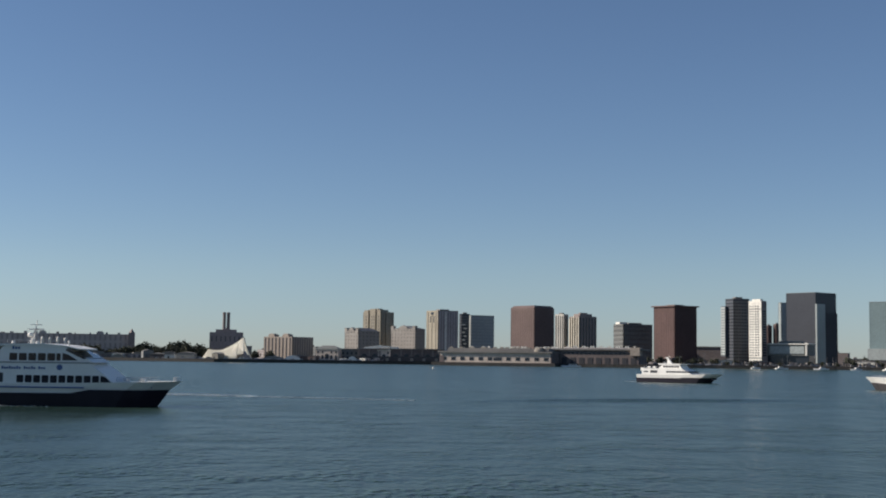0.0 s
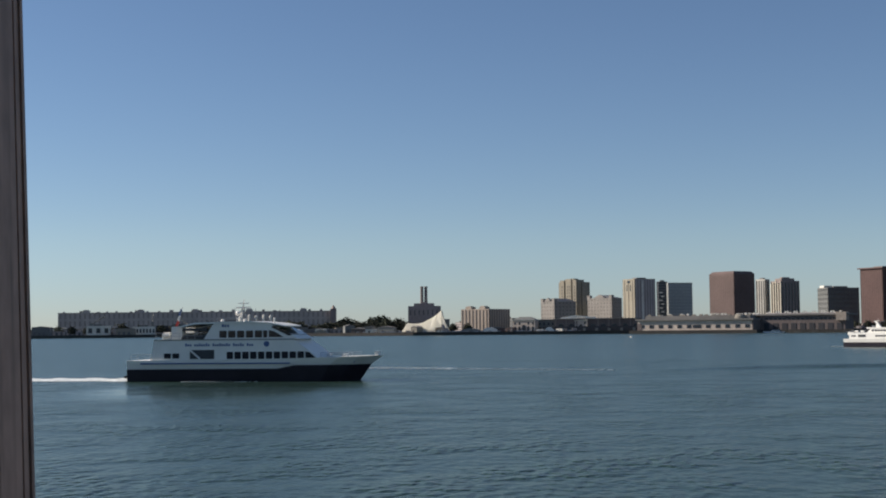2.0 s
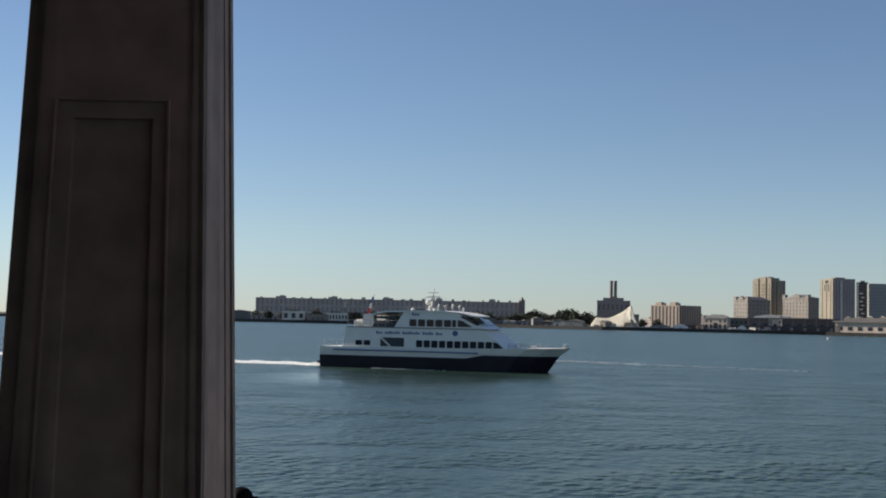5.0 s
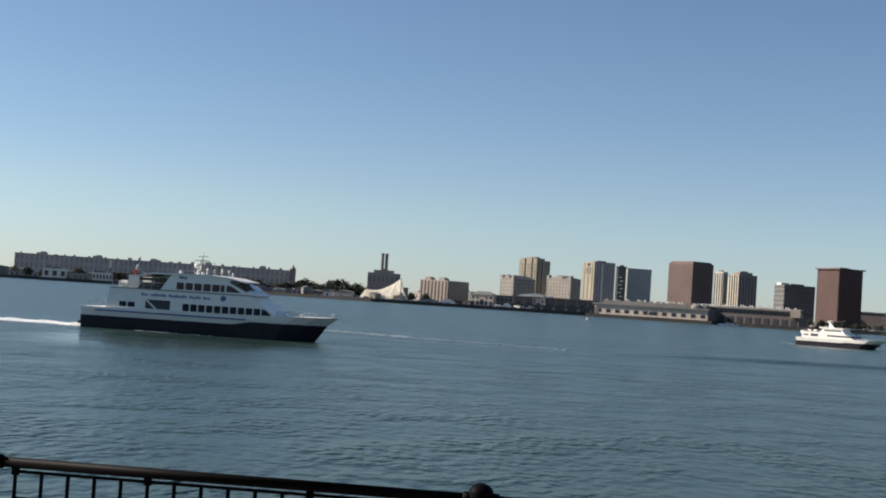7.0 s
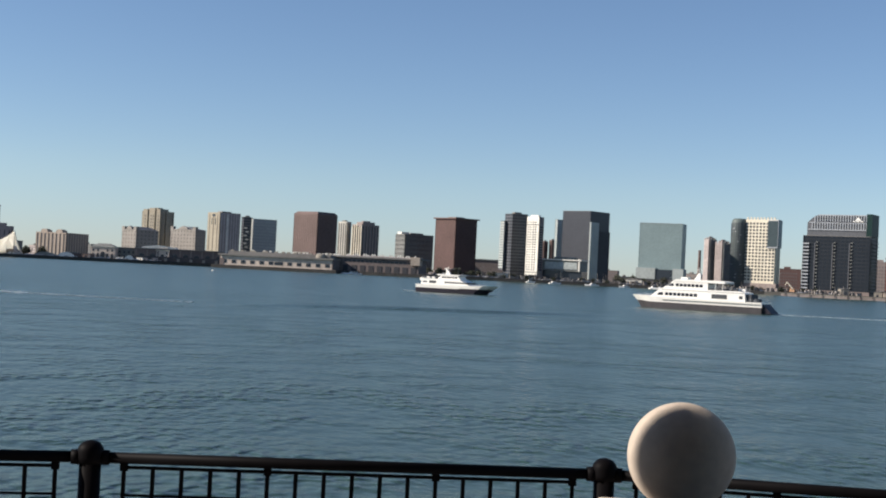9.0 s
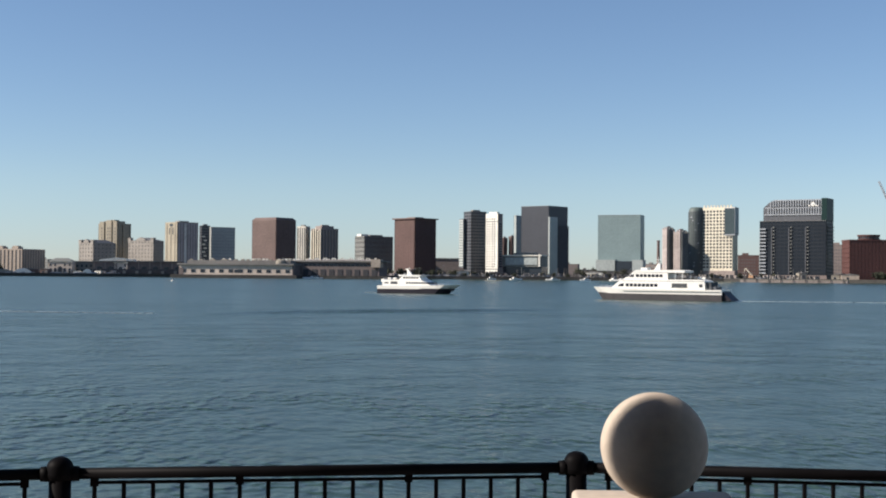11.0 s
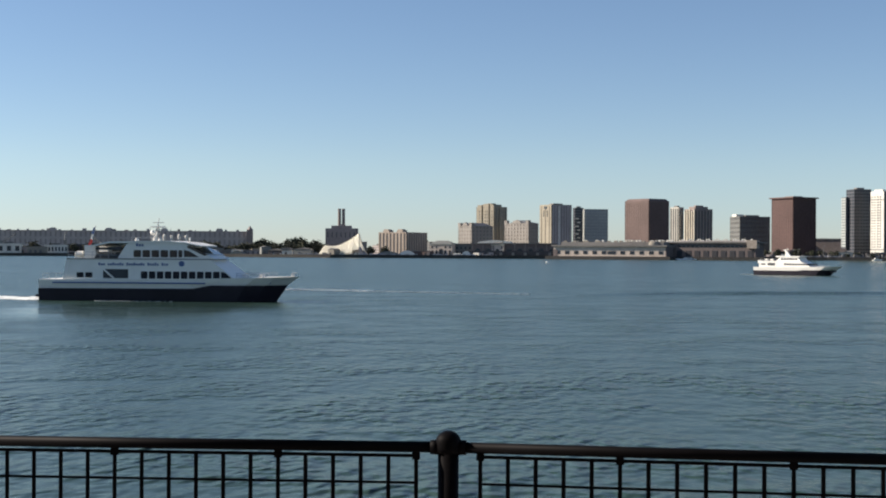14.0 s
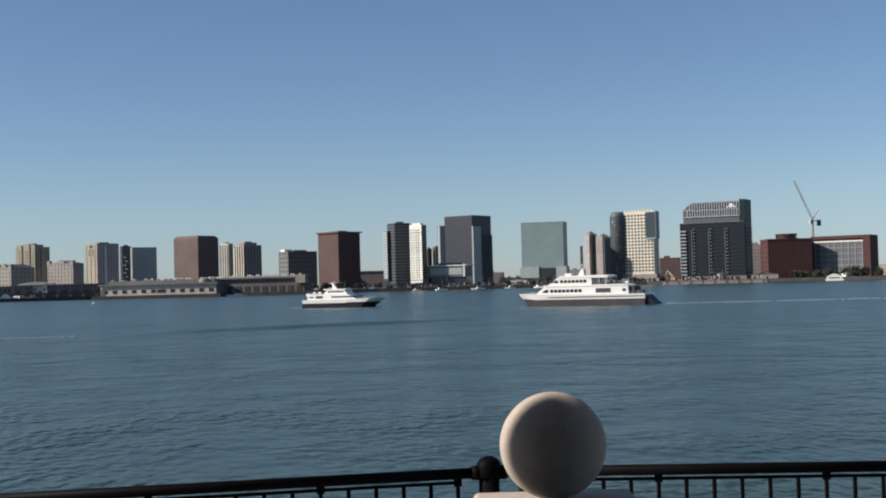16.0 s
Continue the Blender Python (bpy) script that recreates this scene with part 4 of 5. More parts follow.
# ---- trees and shore clutter ----
def tree_kind(seed, height, spread):
    rnd = random.Random(seed)
    root = thing("tree", "rounded shore tree with sparse brown-green leaves", "tree", pose(0, 0, -60), "shore trees")
    bm = bmesh.new()
    tube(bm, (0, 0, 0), (0.1, 0, height * 0.5), height * 0.03, height * 0.018, 7)
    tips = []
    for k in range(6):
        a = k * 1.05 + rnd.uniform(-0.3, 0.3)
        tip = Vector((math.cos(a) * spread * 0.6, math.sin(a) * spread * 0.6, height * rnd.uniform(0.35, 0.75)))
        tube(bm, (0.05, 0, height * rnd.uniform(0.15, 0.35)), tip, height * 0.014, height * 0.005, 5)
        tips.append(tip)
    part("trunk", bm, BARK, root)
    tips.append(Vector((0, 0, height * 0.85)))
    bm = bmesh.new()
    for tip in tips:
        for k in range(84):
            p = tip + Vector((rnd.gauss(0, 1), rnd.gauss(0, 1), rnd.gauss(0, 1.0))) * spread * 0.32
            s = height * rnd.uniform(0.045, 0.095)
            turn = Euler((rnd.uniform(0, 6), rnd.uniform(0, 6), rnd.uniform(0, 6))).to_matrix()
            bm.faces.new([bm.verts.new(p + turn @ Vector(c) * s) for c in ((-1, -0.6, 0), (1, -0.5, 0.2), (0.8, 0.7, 0), (-0.7, 0.8, -0.2))])
    part("crown", bm, LEAF, root)
    return root


KINDS = [tree_kind(3, 9, 4.6), tree_kind(8, 7, 5.0), tree_kind(12, 11, 5.2)]
rnd = random.Random(5)


def plant(x0, y0, x1, y1, count, size=1.0, deep=8):
    for k in range(count):
        f = (k + rnd.uniform(0.1, 0.9)) / count
        s = size * rnd.uniform(0.75, 1.2)
        m = pose(x0 + (x1 - x0) * f, y0 + (y1 - y0) * f + rnd.uniform(0, deep), 3.2, 0, 0, rnd.uniform(0, 360))
        copy_thing(rnd.choice(KINDS), m).scale = (s, s, s)


plant(-480, 1720, -300, 1700, 34, 1.3, 24)
plant(-420, 1740, -310, 1730, 12, 1.5, 10)
plant(-270, 1500, -190, 1490, 6, 0.9)
plant(225, 1440, 300, 1432, 10, 0.75, 10)
plant(300, 1424, 345, 1408, 6, 0.6)
plant(360, 1402, 500, 1368, 10, 0.5, 12)
plant(440, 1420, 500, 1400, 6, 0.8)
plant(520, 1360, 640, 1290, 9, 0.6, 14)
plant(690, 1212, 742, 1158, 11, 0.85, 6)
plant(735, 1176, 790, 1130, 9, 1.0, 6)
plant(-700, 1560, -480, 1575, 14, 1.3, 15)
plant(-960, 1600, -700, 1560, 10, 1.3, 15)
for kind in KINDS:
    for child in list(kind.children):
        bpy.data.objects.remove(child)
    bpy.data.objects.remove(kind)

# low blocks far behind the waterfront
rnd = random.Random(21)
for k in range(64):
    x = -430 + 1660 * (k + rnd.uniform(0, 0.8)) / 64
    y = rnd.uniform(1950, 2150) if x < 300 else rnd.uniform(1750, 2000) - max(0, x - 600) * 0.7
    w, d, h = rnd.uniform(18, 42), rnd.uniform(12, 20), rnd.uniform(8, 19)
    tone = rnd.choice(["drab", "palegrey", "beige", "grey", "pinktan", "wharf"])
    root = thing("distant_block", "low distant %s block behind the waterfront" % {"drab": "drab brick", "palegrey": "pale grey", "beige": "beige", "grey": "grey", "pinktan": "tan brick", "wharf": "brown brick"}[tone], "building", pose(x, y, 3.0, 0, 0, rnd.uniform(-60, 10)), "distant blocks")
    part("wall", boxes((0, w, 0, d, 0, h)), PAINT[tone], root)
    part("roof", boxes((-0.4, w + 0.4, -0.4, d + 0.4, h, h + 0.7), (w * 0.3, w * 0.5, d * 0.2, d * 0.7, h + 0.7, h + 3)), ROOFING, root)
    for i in range(int(h / 4)):
        part("window_band", boxes((1, w - 1, -0.1, 0.2, 1.6 + i * 4, 3.0 + i * 4)), SHADEGLASS, root)

# low sheds, cars and moored boats along the far quay
rnd = random.Random(11)
for k in range(46):
    i = rnd.uniform(0, 1)
    x = -420 + 1180 * i
    if -70 < x < 215:
        continue
    y0 = np.interp(x, [p[0] for p in SHORE], [p[1] for p in SHORE]) + rnd.uniform(8, 40)
    w, d, h = rnd.uniform(8, 22), rnd.uniform(6, 12), rnd.uniform(3, 7.5)
    tone = rnd.choice(["beige", "drab", "grey", "pinktan", "dark", "white", "brown"])
    root = thing("shore_shed", "small %s waterfront shed" % {"beige": "beige", "drab": "drab brick", "grey": "grey", "pinktan": "tan brick", "dark": "dark", "white": "white", "brown": "brown"}[tone], "shed", pose(x, y0, 3.2, 0, 0, rnd.uniform(-30, 10)), "shore sheds")
    part("wall", boxes((0, w, 0, d, 0, h)), PAINT[tone], root)
    bm = bmesh.new()
    side_solid(bm, [(-0.4, h), (w / 2, h + rnd.uniform(0.3, 2.0)), (w + 0.4, h)], d / 2 + 0.4)
    bmesh.ops.translate(bm, verts=bm.verts, vec=(0, d / 2, 0))
    part("roof", bm, ROOFING, root)
    part("door", boxes((w * 0.3, w * 0.3 + 2.2, -0.12, 0.1, 0, 2.6)), DARKGLASS, root)


for k in range(44):
    x = rnd.uniform(-1040, -330)
    y0 = np.interp(x, [s[0] for s in SHORE], [s[1] for s in SHORE]) + rnd.uniform(6, 110)
    w, d, h = rnd.uniform(9, 34), rnd.uniform(8, 14), rnd.uniform(3.5, 11)
    tone = rnd.choice(["beige", "palegrey", "grey", "charcoal", "white", "wharf", "palegrey"])
    root = thing("quay_shed", "low %s dockside shed" % {"beige": "beige", "palegrey": "pale grey", "grey": "grey", "charcoal": "charcoal", "white": "white", "wharf": "brown brick"}[tone], "shed", pose(x, y0, 3.2, 0, 0, rnd.uniform(5, 25)), "dockside sheds")
    part("wall", boxes((0, w, 0, d, 0, h)), PAINT[tone], root)
    bm = bmesh.new()
    side_solid(bm, [(-0.4, h), (w / 2, h + rnd.uniform(0.2, 2.4)), (w + 0.4, h)], d / 2 + 0.4)
    bmesh.ops.translate(bm, verts=bm.verts, vec=(0, d / 2, 0))
    part("roof", bm, ROOFING, root)
    for i in range(int(w / 6)):
        part("door", boxes((2 + i * 6, 5 + i * 6, -0.12, 0.1, 0, min(h - 0.6, 4))), SHADEGLASS, root)
for x, y, z in ((-612, 1585, 27), (-560, 1570, 22), (-700, 1600, 25), (-520, 1560, 18)):
    root = thing("dock_crane", "small grey dockside crane with a slanted jib", "crane", pose(x, y, 3.2, 0, 0, x))
    bm = bmesh.new()
    lattice_beam(bm, (0, 0, 0), (0, 0, z * 0.6), 0.9, 6, 0.3)
    part("mast", bm, PAINT["grey"], root)
    bm = bmesh.new()
    lattice_beam(bm, (0, 0, z * 0.55), (z * 0.7, 0, z), 0.6, 8, 0.25)
    part("jib", bm, PAINT["grey"], root)
    part("cab", boxes((-2, 1.5, -1.5, 1.5, z * 0.5, z * 0.5 + 3)), PAINT["grey"], root)

bm = bmesh.new()
for k in range(240):
    x = rnd.uniform(225, 640) if k % 3 else rnd.uniform(-330, -60)
    y = np.interp(x, [s[0] for s in SHORE], [s[1] for s in SHORE]) + rnd.choice((5, 9, 16, 22)) + rnd.uniform(0, 2)
    w = rnd.uniform(3.9, 4.8)
    box(bm, x, x + w, y, y + 1.8, 3.45, 4.15)
    box(bm, x + 0.8, x + w - 0.6, y + 0.15, y + 1.65, 4.15, 4.75)
gear = bmesh.new()
for k in range(420):
    x = rnd.uniform(425, 650) if k % 5 else rnd.uniform(290, 425)
    y = np.interp(x, [s[0] for s in SHORE], [s[1] for s in SHORE]) + rnd.uniform(3, 34)
    wide, high = rnd.uniform(0.8, 4.5), rnd.uniform(0.8, 4.6)
    box(gear, x, x + wide, y, y + rnd.uniform(0.8, 2.4), 3.22, 3.22 + high)
    if k % 6 == 0:
        tube(gear, (x, y, 3.2), (x + rnd.uniform(-0.3, 0.3), y, rnd.uniform(7, 14)), 0.16, 0.1, 5)
GEAR = surface("mixed_dock_gear", (0.22, 0.20, 0.18), 0.8, 0.22, 0.06, 0.95, relief=0.0)
tagged(new("dock_gear", mesh_of("dock_gear", gear, GEAR)), "dense low dock gear, bins and thin masts along the quay", "dock gear", kind="stuff")
CARS = surface("car_paint", (0.35, 0.35, 0.36), 0.4, 0.12, 0.05, 0.9, relief=0.0)
tagged(new("parked_cars", mesh_of("parked_cars", bm, CARS)), "rows of small parked cars along the far quay", "cars", kind="stuff")


for k in range(26):
    x = rnd.uniform(222, 330) if k % 2 else rnd.uniform(-330, -70)
    y = np.interp(x, [s[0] for s in SHORE], [s[1] for s in SHORE]) + rnd.uniform(4, 26)
    w, d, h = rnd.uniform(3, 8), rnd.uniform(2.5, 4), rnd.uniform(2.2, 3.6)
    tone = rnd.choice(("white", "palegrey", "steel", "drab", "slate"))
    root = thing("site_container", "%s box container on the quay" % {"white": "white", "palegrey": "pale grey", "steel": "grey steel", "drab": "brown", "slate": "slate"}[tone], "container", pose(x, y, 3.2, 0, 0, rnd.uniform(-40, 10)), "quay containers")
    part("shell", boxes((0, w, 0, d, 0.15, h)), PAINT[tone], root)
    part("roof_edge", boxes((-0.08, w + 0.08, -0.08, d + 0.08, h, h + 0.18)), PAINT["grey"], root)
    part("door", boxes((w * 0.55, w * 0.55 + 1.1, -0.06, 0.05, 0.15, 2.1)), PAINT["dark"], root)
for x, y, z in ((232, 1432, 11), (262, 1428, 9), (288, 1424, 12), (318, 1416, 10), (372, 1398, 11), (408, 1386, 9), (446, 1374, 12), (486, 1362, 10), (532, 1344, 11), (566, 1332, 9)):
    root = thing("quay_lamp", "thin grey lamp post on the far quay", "lamp post", pose(x, y, 3.2), "quay lamps")
    bm = bmesh.new()
    tube(bm, (0, 0, 0), (0, 0, z), 0.2, 0.12, 6)
    part("post", bm, PAINT["grey"], root)
    part("head", boxes((-0.2, 1.6, -0.25, 0.25, z - 0.1, z + 0.25)), PAINT["steel"], root)
# pontoon before the dark hotel
root = thing("low_pier", "low sandy stone pier at the water's edge", "pier", pose(560, 1236, 0, 0, 0, -33))
part("deck", boxes((0, 104, -8, 10, -1, 2.4)), PAINT["drab"], root)
part("kerb", boxes((0, 104, -8.3, -7.6, 2.4, 3.0)), PAINT["beige"], root)
pole = bmesh.new()
tube(pole, (0, 0, -2), (0, 0, 4.2), 0.3, n=7)
pole = mesh_of("mooring_pile", pole, PAINT["dark"])
window_row(root, "mooring_pile", pole, [(4 + 12 * c, -8.8, 0) for c in range(9)])


def small_boat(x, y, length, turn, label="small white motor boat moored by the shore"):
    root = thing("motor_boat", label, "boat", pose(x, y, 0, 0, 0, turn), "moored boats")
    bm = bmesh.new()
    side_solid(bm, [(0, -0.4), (length * 0.92, -0.4), (length, 1.5), (0, 1.2)], length * 0.15, lambda u, z: 1 if u < length * 0.6 else (0.75 if u < length * 0.95 else 0.15))
    part("hull", bm, BOATWHITE, root)
    bm = bmesh.new()
    side_solid(bm, [(length * 0.2, 1.2), (length * 0.62, 1.2), (length * 0.5, 2.9), (length * 0.24, 2.9)], length * 0.11)
    part("cabin", bm, BOATWHITE, root)
    part("cabin_window", boxes((length * 0.26, length * 0.5, -length * 0.115, length * 0.115, 1.9, 2.5)), BOATGLASS, root)
    return root


for x, y, n, a in ((352, 1370, 14, 8), (402, 1352, 16, 185), (452, 1330, 13, 20), (470, 1322, 18, 175), (330, 1385, 10, 4), (150, 1420, 22, -80), (178, 1372, 20, -160), (146, 1362, 22, -165), (196, 1418, 20, -78), (520, 1300, 14, 5), (432, 1338, 12, 188), (600, 1260, 12, 10)):
    small_boat(x, y, n, a)
# white domed launch near the courthouse
root = thing("domed_launch", "white launch with a rounded canopy", "boat", pose(684, 1132, 0, 0, 0, -30))
bm = bmesh.new()
side_solid(bm, [(0, -0.4), (22, -0.4), (24, 2.2), (-1, 2.2)], 4)
part("hull", bm, BOATWHITE, root)
bm = bmesh.new()
side_solid(bm, [(1, 2.2)] + [(1 + 20 * k / 8, 3 + 6.5 * math.sin(math.pi * (0.12 + 0.76 * k / 8))) for k in range(9)] + [(21, 2.2)], 3.4)
part("canopy", bm, BOATWHITE, root)
part("cabin_window", boxes((4, 18, -3.6, 3.6, 3.2, 4.6)), BOATGLASS, root)
root.scale = (0.72, 0.72, 0.72)
# buoy
root = thing("mooring_buoy", "small white mooring buoy on the water", "buoy", pose(-5, 900, 0))
bm = bmesh.new()
lathe(bm, [(0.2, -0.5), (0.7, 0), (0.8, 0.5), (0.55, 1.0), (0.1, 1.3)], 14)
part("float", bm, BOATWHITE, root)


# ---- ferries ----
def ferry(name, label, place, length, hull_paint, half, wl_bow, hull_top, step, decks, windows, openings, mast, extras):
    """A catamaran ferry; x runs from stern to bow, z up from the water. decks: (name, outline, half width)."""
    root = thing(name, label, "ferry", place)

    def plan(x, z):
        f = x / length
        return 1.0 if f < 0.80 else max(0.06, 1 - ((f - 0.80) / 0.20) ** 2.6 * 0.94)

    def ribbed(z0, z1, x_end0, x_end1, grow=0.0):
        """Hull side between two heights, as rings of stations."""
        bm = bmesh.new()
        xs = [k / 14 for k in range(15)]
        rings = []
        for f in xs:
            xa, xb = f * x_end0, f * x_end1
            wa, wb = (half + grow) * plan(xa * length / x_end0 if x_end0 else 0, 2), (half + grow) * plan(xb * length / x_end1, 2)
            za, zb = z0(f), z1(f)
            rings.append([bm.verts.new(p) for p in ((xa, -wa * 0.93, za), (xb, -wb, zb), (xb, wb, zb), (xa, wa * 0.93, za))])
        for a, b in zip(rings, rings[1:]):
            for i in range(4):
                bm.faces.new((a[i], a[(i + 1) % 4], b[(i + 1) % 4], b[i]))
        bm.faces.new(rings[0])
        bm.faces.new(rings[-1][::-1])
        return bm

    lo, mid, hi = hull_top
    part("hull", ribbed(lambda f: -0.6, lambda f: lo + (mid - lo) * (f > step) + 0.1 * f, wl_bow, wl_bow + (length - wl_bow) * 0.55), hull_paint, root, "dark painted hull")
    part("upper_hull", ribbed(lambda f: lo + (mid - lo) * (f > step) + 0.1 * f + 0.01, lambda f: hi + 0.55 * f ** 2, wl_bow + (length - wl_bow) * 0.55, length, 0.04), BOATWHITE, root)
    for dn, outline, w in decks:
        bm = bmesh.new()
        side_solid(bm, outline, w)
        part(dn, bm, SHADEDECK if "shade" in dn else BOATWHITE, root)
    for x0, x1, z0, z1, n, w in windows:
        step_x = (x1 - x0) / n
        bm = bmesh.new()
        box(bm, 0.10 * step_x, 0.90 * step_x, -w - 0.05, w + 0.05, z0, z1)
        bmesh.ops.bevel(bm, geom=[e for e in bm.edges if abs((e.verts[0].co - e.verts[1].co).y) > 1], offset=0.12, segments=2, profile=0.5, affect="EDGES")
        pane_mesh = mesh_of("cabin_window", bm, BOATGLASS)
        for k in range(n):
            shared("cabin_window", pane_mesh, root, pose(x0 + k * step_x, 0, 0))
    for x0, x1, z0, z1, w in openings:
        # a solid dark box stands in for the shade inside an opening
        part("deck_opening", boxes((x0, x1, -w - 0.06, w + 0.06, z0, z1)), SHADEDECK, root, "dark box painted as a shaded deck opening")
    mx, mz0, mz1 = mast
    bm = bmesh.new()
    tube(bm, (mx - 0.5, 0, mz0), (mx, 0, mz1), 0.16, 0.06, 8)
    part("mast", bm, BOATWHITE, root)
    bm = bmesh.new()
    box(bm, mx - 0.15, mx + 0.15, -1.3, 1.3, mz0 + (mz1 - mz0) * 0.62, mz0 + (mz1 - mz0) * 0.62 + 0.12)
    box(bm, mx - 0.9, mx + 0.7, -0.12, 0.12, mz0 + (mz1 - mz0) * 0.8, mz0 + (mz1 - mz0) * 0.8 + 0.12)
    part("mast_arm", bm, BOATWHITE, root)
    bm = bmesh.new()
    lathe(bm, [(0.15, mz0), (0.30, mz0 + 0.15), (0.32, mz0 + 0.6), (0.12, mz0 + 0.85)], 14, (mx - 0.6, 0))
    part("radar_dome", bm, BOATWHITE, root)
    return root


def rail(root, pts, w, z0, z1):
    for s in (-1, 1):
        bm = bmesh.new()
        for a, b in zip(pts, pts[1:]):
            for f in (1.0, 0.55):
                tube(bm, (a, s * w, z0 + (z1 - z0) * f), (b, s * w, z0 + (z1 - z0) * f), 0.03, n=5)
            tube(bm, (a, s * w, z0), (a, s * w, z1), 0.035, n=5)
        part("deck_rail", bm, PAINT["steel"], root)


def bars(root, name, x0, x1, z0, z1, y, material, n, gaps):
    """A line of lettering too small to read, as plain bars."""
    bm = bmesh.new()
    step = (x1 - x0) / n
    for k in range(n):
        if k not in gaps:
            box(bm, x0 + k * step, x0 + k * step + step * 0.68, -y - 0.05, -y + 0.02, z0, z1 - (0.12 if k % 3 else 0))
    tagged(part(name, bm, material, root, "line of small blue lettering"), kind="stuff")


F1 = ferry("catamaran_ferry", "large white catamaran ferry with a dark navy hull", pose(-76.6, 193.0, 0, 0, 0, -2), 37.4, HULLNAVY, 4.8, 33.6, (1.85, 2.35, 3.2), 0.66,
           [("main_cabin", [(3.6, 3.1), (4.2, 6.3), (25.2, 6.3), (27.2, 4.9), (28.9, 3.5), (28.9, 3.1)], 4.62),
            ("upper_cabin", [(11.6, 6.3), (12.9, 8.4), (13.4, 8.75), (18.6, 8.75), (21.6, 8.6), (22.4, 8.25), (24.7, 7.0), (26.0, 6.3)], 4.1),
            ("roof_canopy", [(7.6, 8.25), (10.4, 8.85), (18.8, 9.0), (21.8, 8.75), (23.9, 8.3), (23.9, 8.15), (21.6, 8.6), (18.6, 8.75), (10.4, 8.6), (7.8, 8.05)], 4.3),
            ("shade_deck", [(8.0, 6.3), (8.4, 7.0), (12.0, 7.0), (11.7, 6.3)], 3.9)],
           [(15.2, 27.0, 3.38, 4.45, 10, 4.63), (13.9, 20.6, 6.55, 7.6, 5, 4.12), (20.6, 21.3, 6.55, 7.6, 1, 4.12), (5.6, 8.2, 3.5, 4.25, 2, 4.63)],
           [(9.7, 13.4, 3.4, 4.75, 4.62)], (16.4, 8.9, 12.4), ())
bm = bmesh.new()
side_solid(bm, [(22.3, 8.28), (24.95, 6.95), (24.5, 6.78), (21.95, 8.0), (21.95, 8.2)], 4.13)
part("windshield", bm, BOATGLASS, F1, "dark raked windshield")
bm = bmesh.new()
side_solid(bm, [(21.5, 6.6), (23.7, 6.6), (22.3, 7.45), (21.5, 7.65)], 4.14)
part("side_pane", bm, BOATGLASS, F1, "slanted wheelhouse pane")
bm = bmesh.new()
side_solid(bm, [(27.1, 3.4), (28.7, 3.4), (27.7, 4.3), (27.1, 4.45)], 4.68)
part("corner_pane", bm, BOATGLASS, F1, "slanted cabin corner pane")
# dark slab in place of the shade under the canopy
part("canopy_shade", boxes((8.3, 12.0, -4.0, 4.0, 7.6, 8.0)), SHADEDECK, F1)
part("hull_stripe", boxes((2.2, 24.8, -4.93, 4.93, 2.62, 2.82)), STRIPE, F1, "thin blue stripe")
bm = bmesh.new()
tube(bm, (9.75, -4.7, 4.75), (11.3, -4.7, 3.4), 0.14, n=6)
part("opening_brace", bm, BOATWHITE, F1, "white diagonal brace")
bars(F1, "side_lettering", 9.0, 19.4, 5.3, 5.72, 4.62, STRIPE, 30, (3, 11, 20, 26))
bars(F1, "bow_lettering", 31.5, 34.0, 2.75, 3.05, 3.0, STRIPE, 9, ())
bars(F1, "roof_lettering", 14.4, 15.6, 8.15, 8.6, 4.1, STRIPE, 3, ())
bm = bmesh.new()
tube(bm, (21.3, -4.66, 5.6), (21.3, -4.55, 5.6), 0.42, n=20)
part("round_emblem", bm, STRIPE, F1, "round blue emblem")
for x in (3.4, 4.6, 5.6):
    bm = bmesh.new()
    tube(bm, (x + 1.6, -2.6, 7.0), (x + 2.5, -2.6, 7.0), 0.42, n=12)
    part("life_raft", bm, BOATWHITE, F1, "white life raft canister")
part("aft_house", boxes((4.6, 7.9, -2.6, 2.6, 6.3, 7.3)), BOATWHITE, F1)
for y in (-3.2, 1.9):
    part("funnel", boxes((6.3, 8.0, y, y + 1.3, 6.3, 8.3)), BOATWHITE, F1)
rail(F1, [0.6, 1.6, 2.6, 3.6], 4.5, 3.2, 4.1)
rail(F1, [4.4, 5.6, 6.8, 8.0, 9.2, 10.4, 11.6], 4.5, 6.3, 7.3)
rail(F1, [28.8, 30.5, 32.2, 33.6], 2.6, 3.5, 4.2)
bm = bmesh.new()
tube(bm, (5.6, 0, 6.3), (6.75, 0, 11.3), 0.05, n=6)
part("flag_pole", bm, PAINT["steel"], F1)
bm = bmesh.new()
side_solid(bm, [(5.6, 8.4), (6.1, 9.5), (6.3, 8.9), (5.9, 8.1)], 0.06)
flag = part("flag", bm, REDFLAG, F1, "furled striped flag")
bm = bmesh.new()
side_solid(bm, [(5.95, 9.3), (6.15, 10.0), (6.4, 10.0), (6.25, 9.1)], 0.07)
part("white_fold", bm, BOATWHITE, flag, "white fold of the flag")
bm = bmesh.new()
side_solid(bm, [(6.1, 10.0), (6.45, 11.0), (6.7, 11.0), (6.48, 10.0)], 0.06)
part("blue_fold", bm, STRIPE, flag, "dark blue corner of the flag")
for x, z in ((29.2, 4.1), (31.6, 4.0), (36.4, 4.3)):
    part("deck_fitting", boxes((x, x + 0.5, -0.9, 0.9, z - 0.5, z)), BOATWHITE, F1)
part("stern_platform", boxes((-0.8, 0.4, -3.8, 3.8, 0.5, 0.9)), SHADEDECK, F1)
bm = bmesh.new()
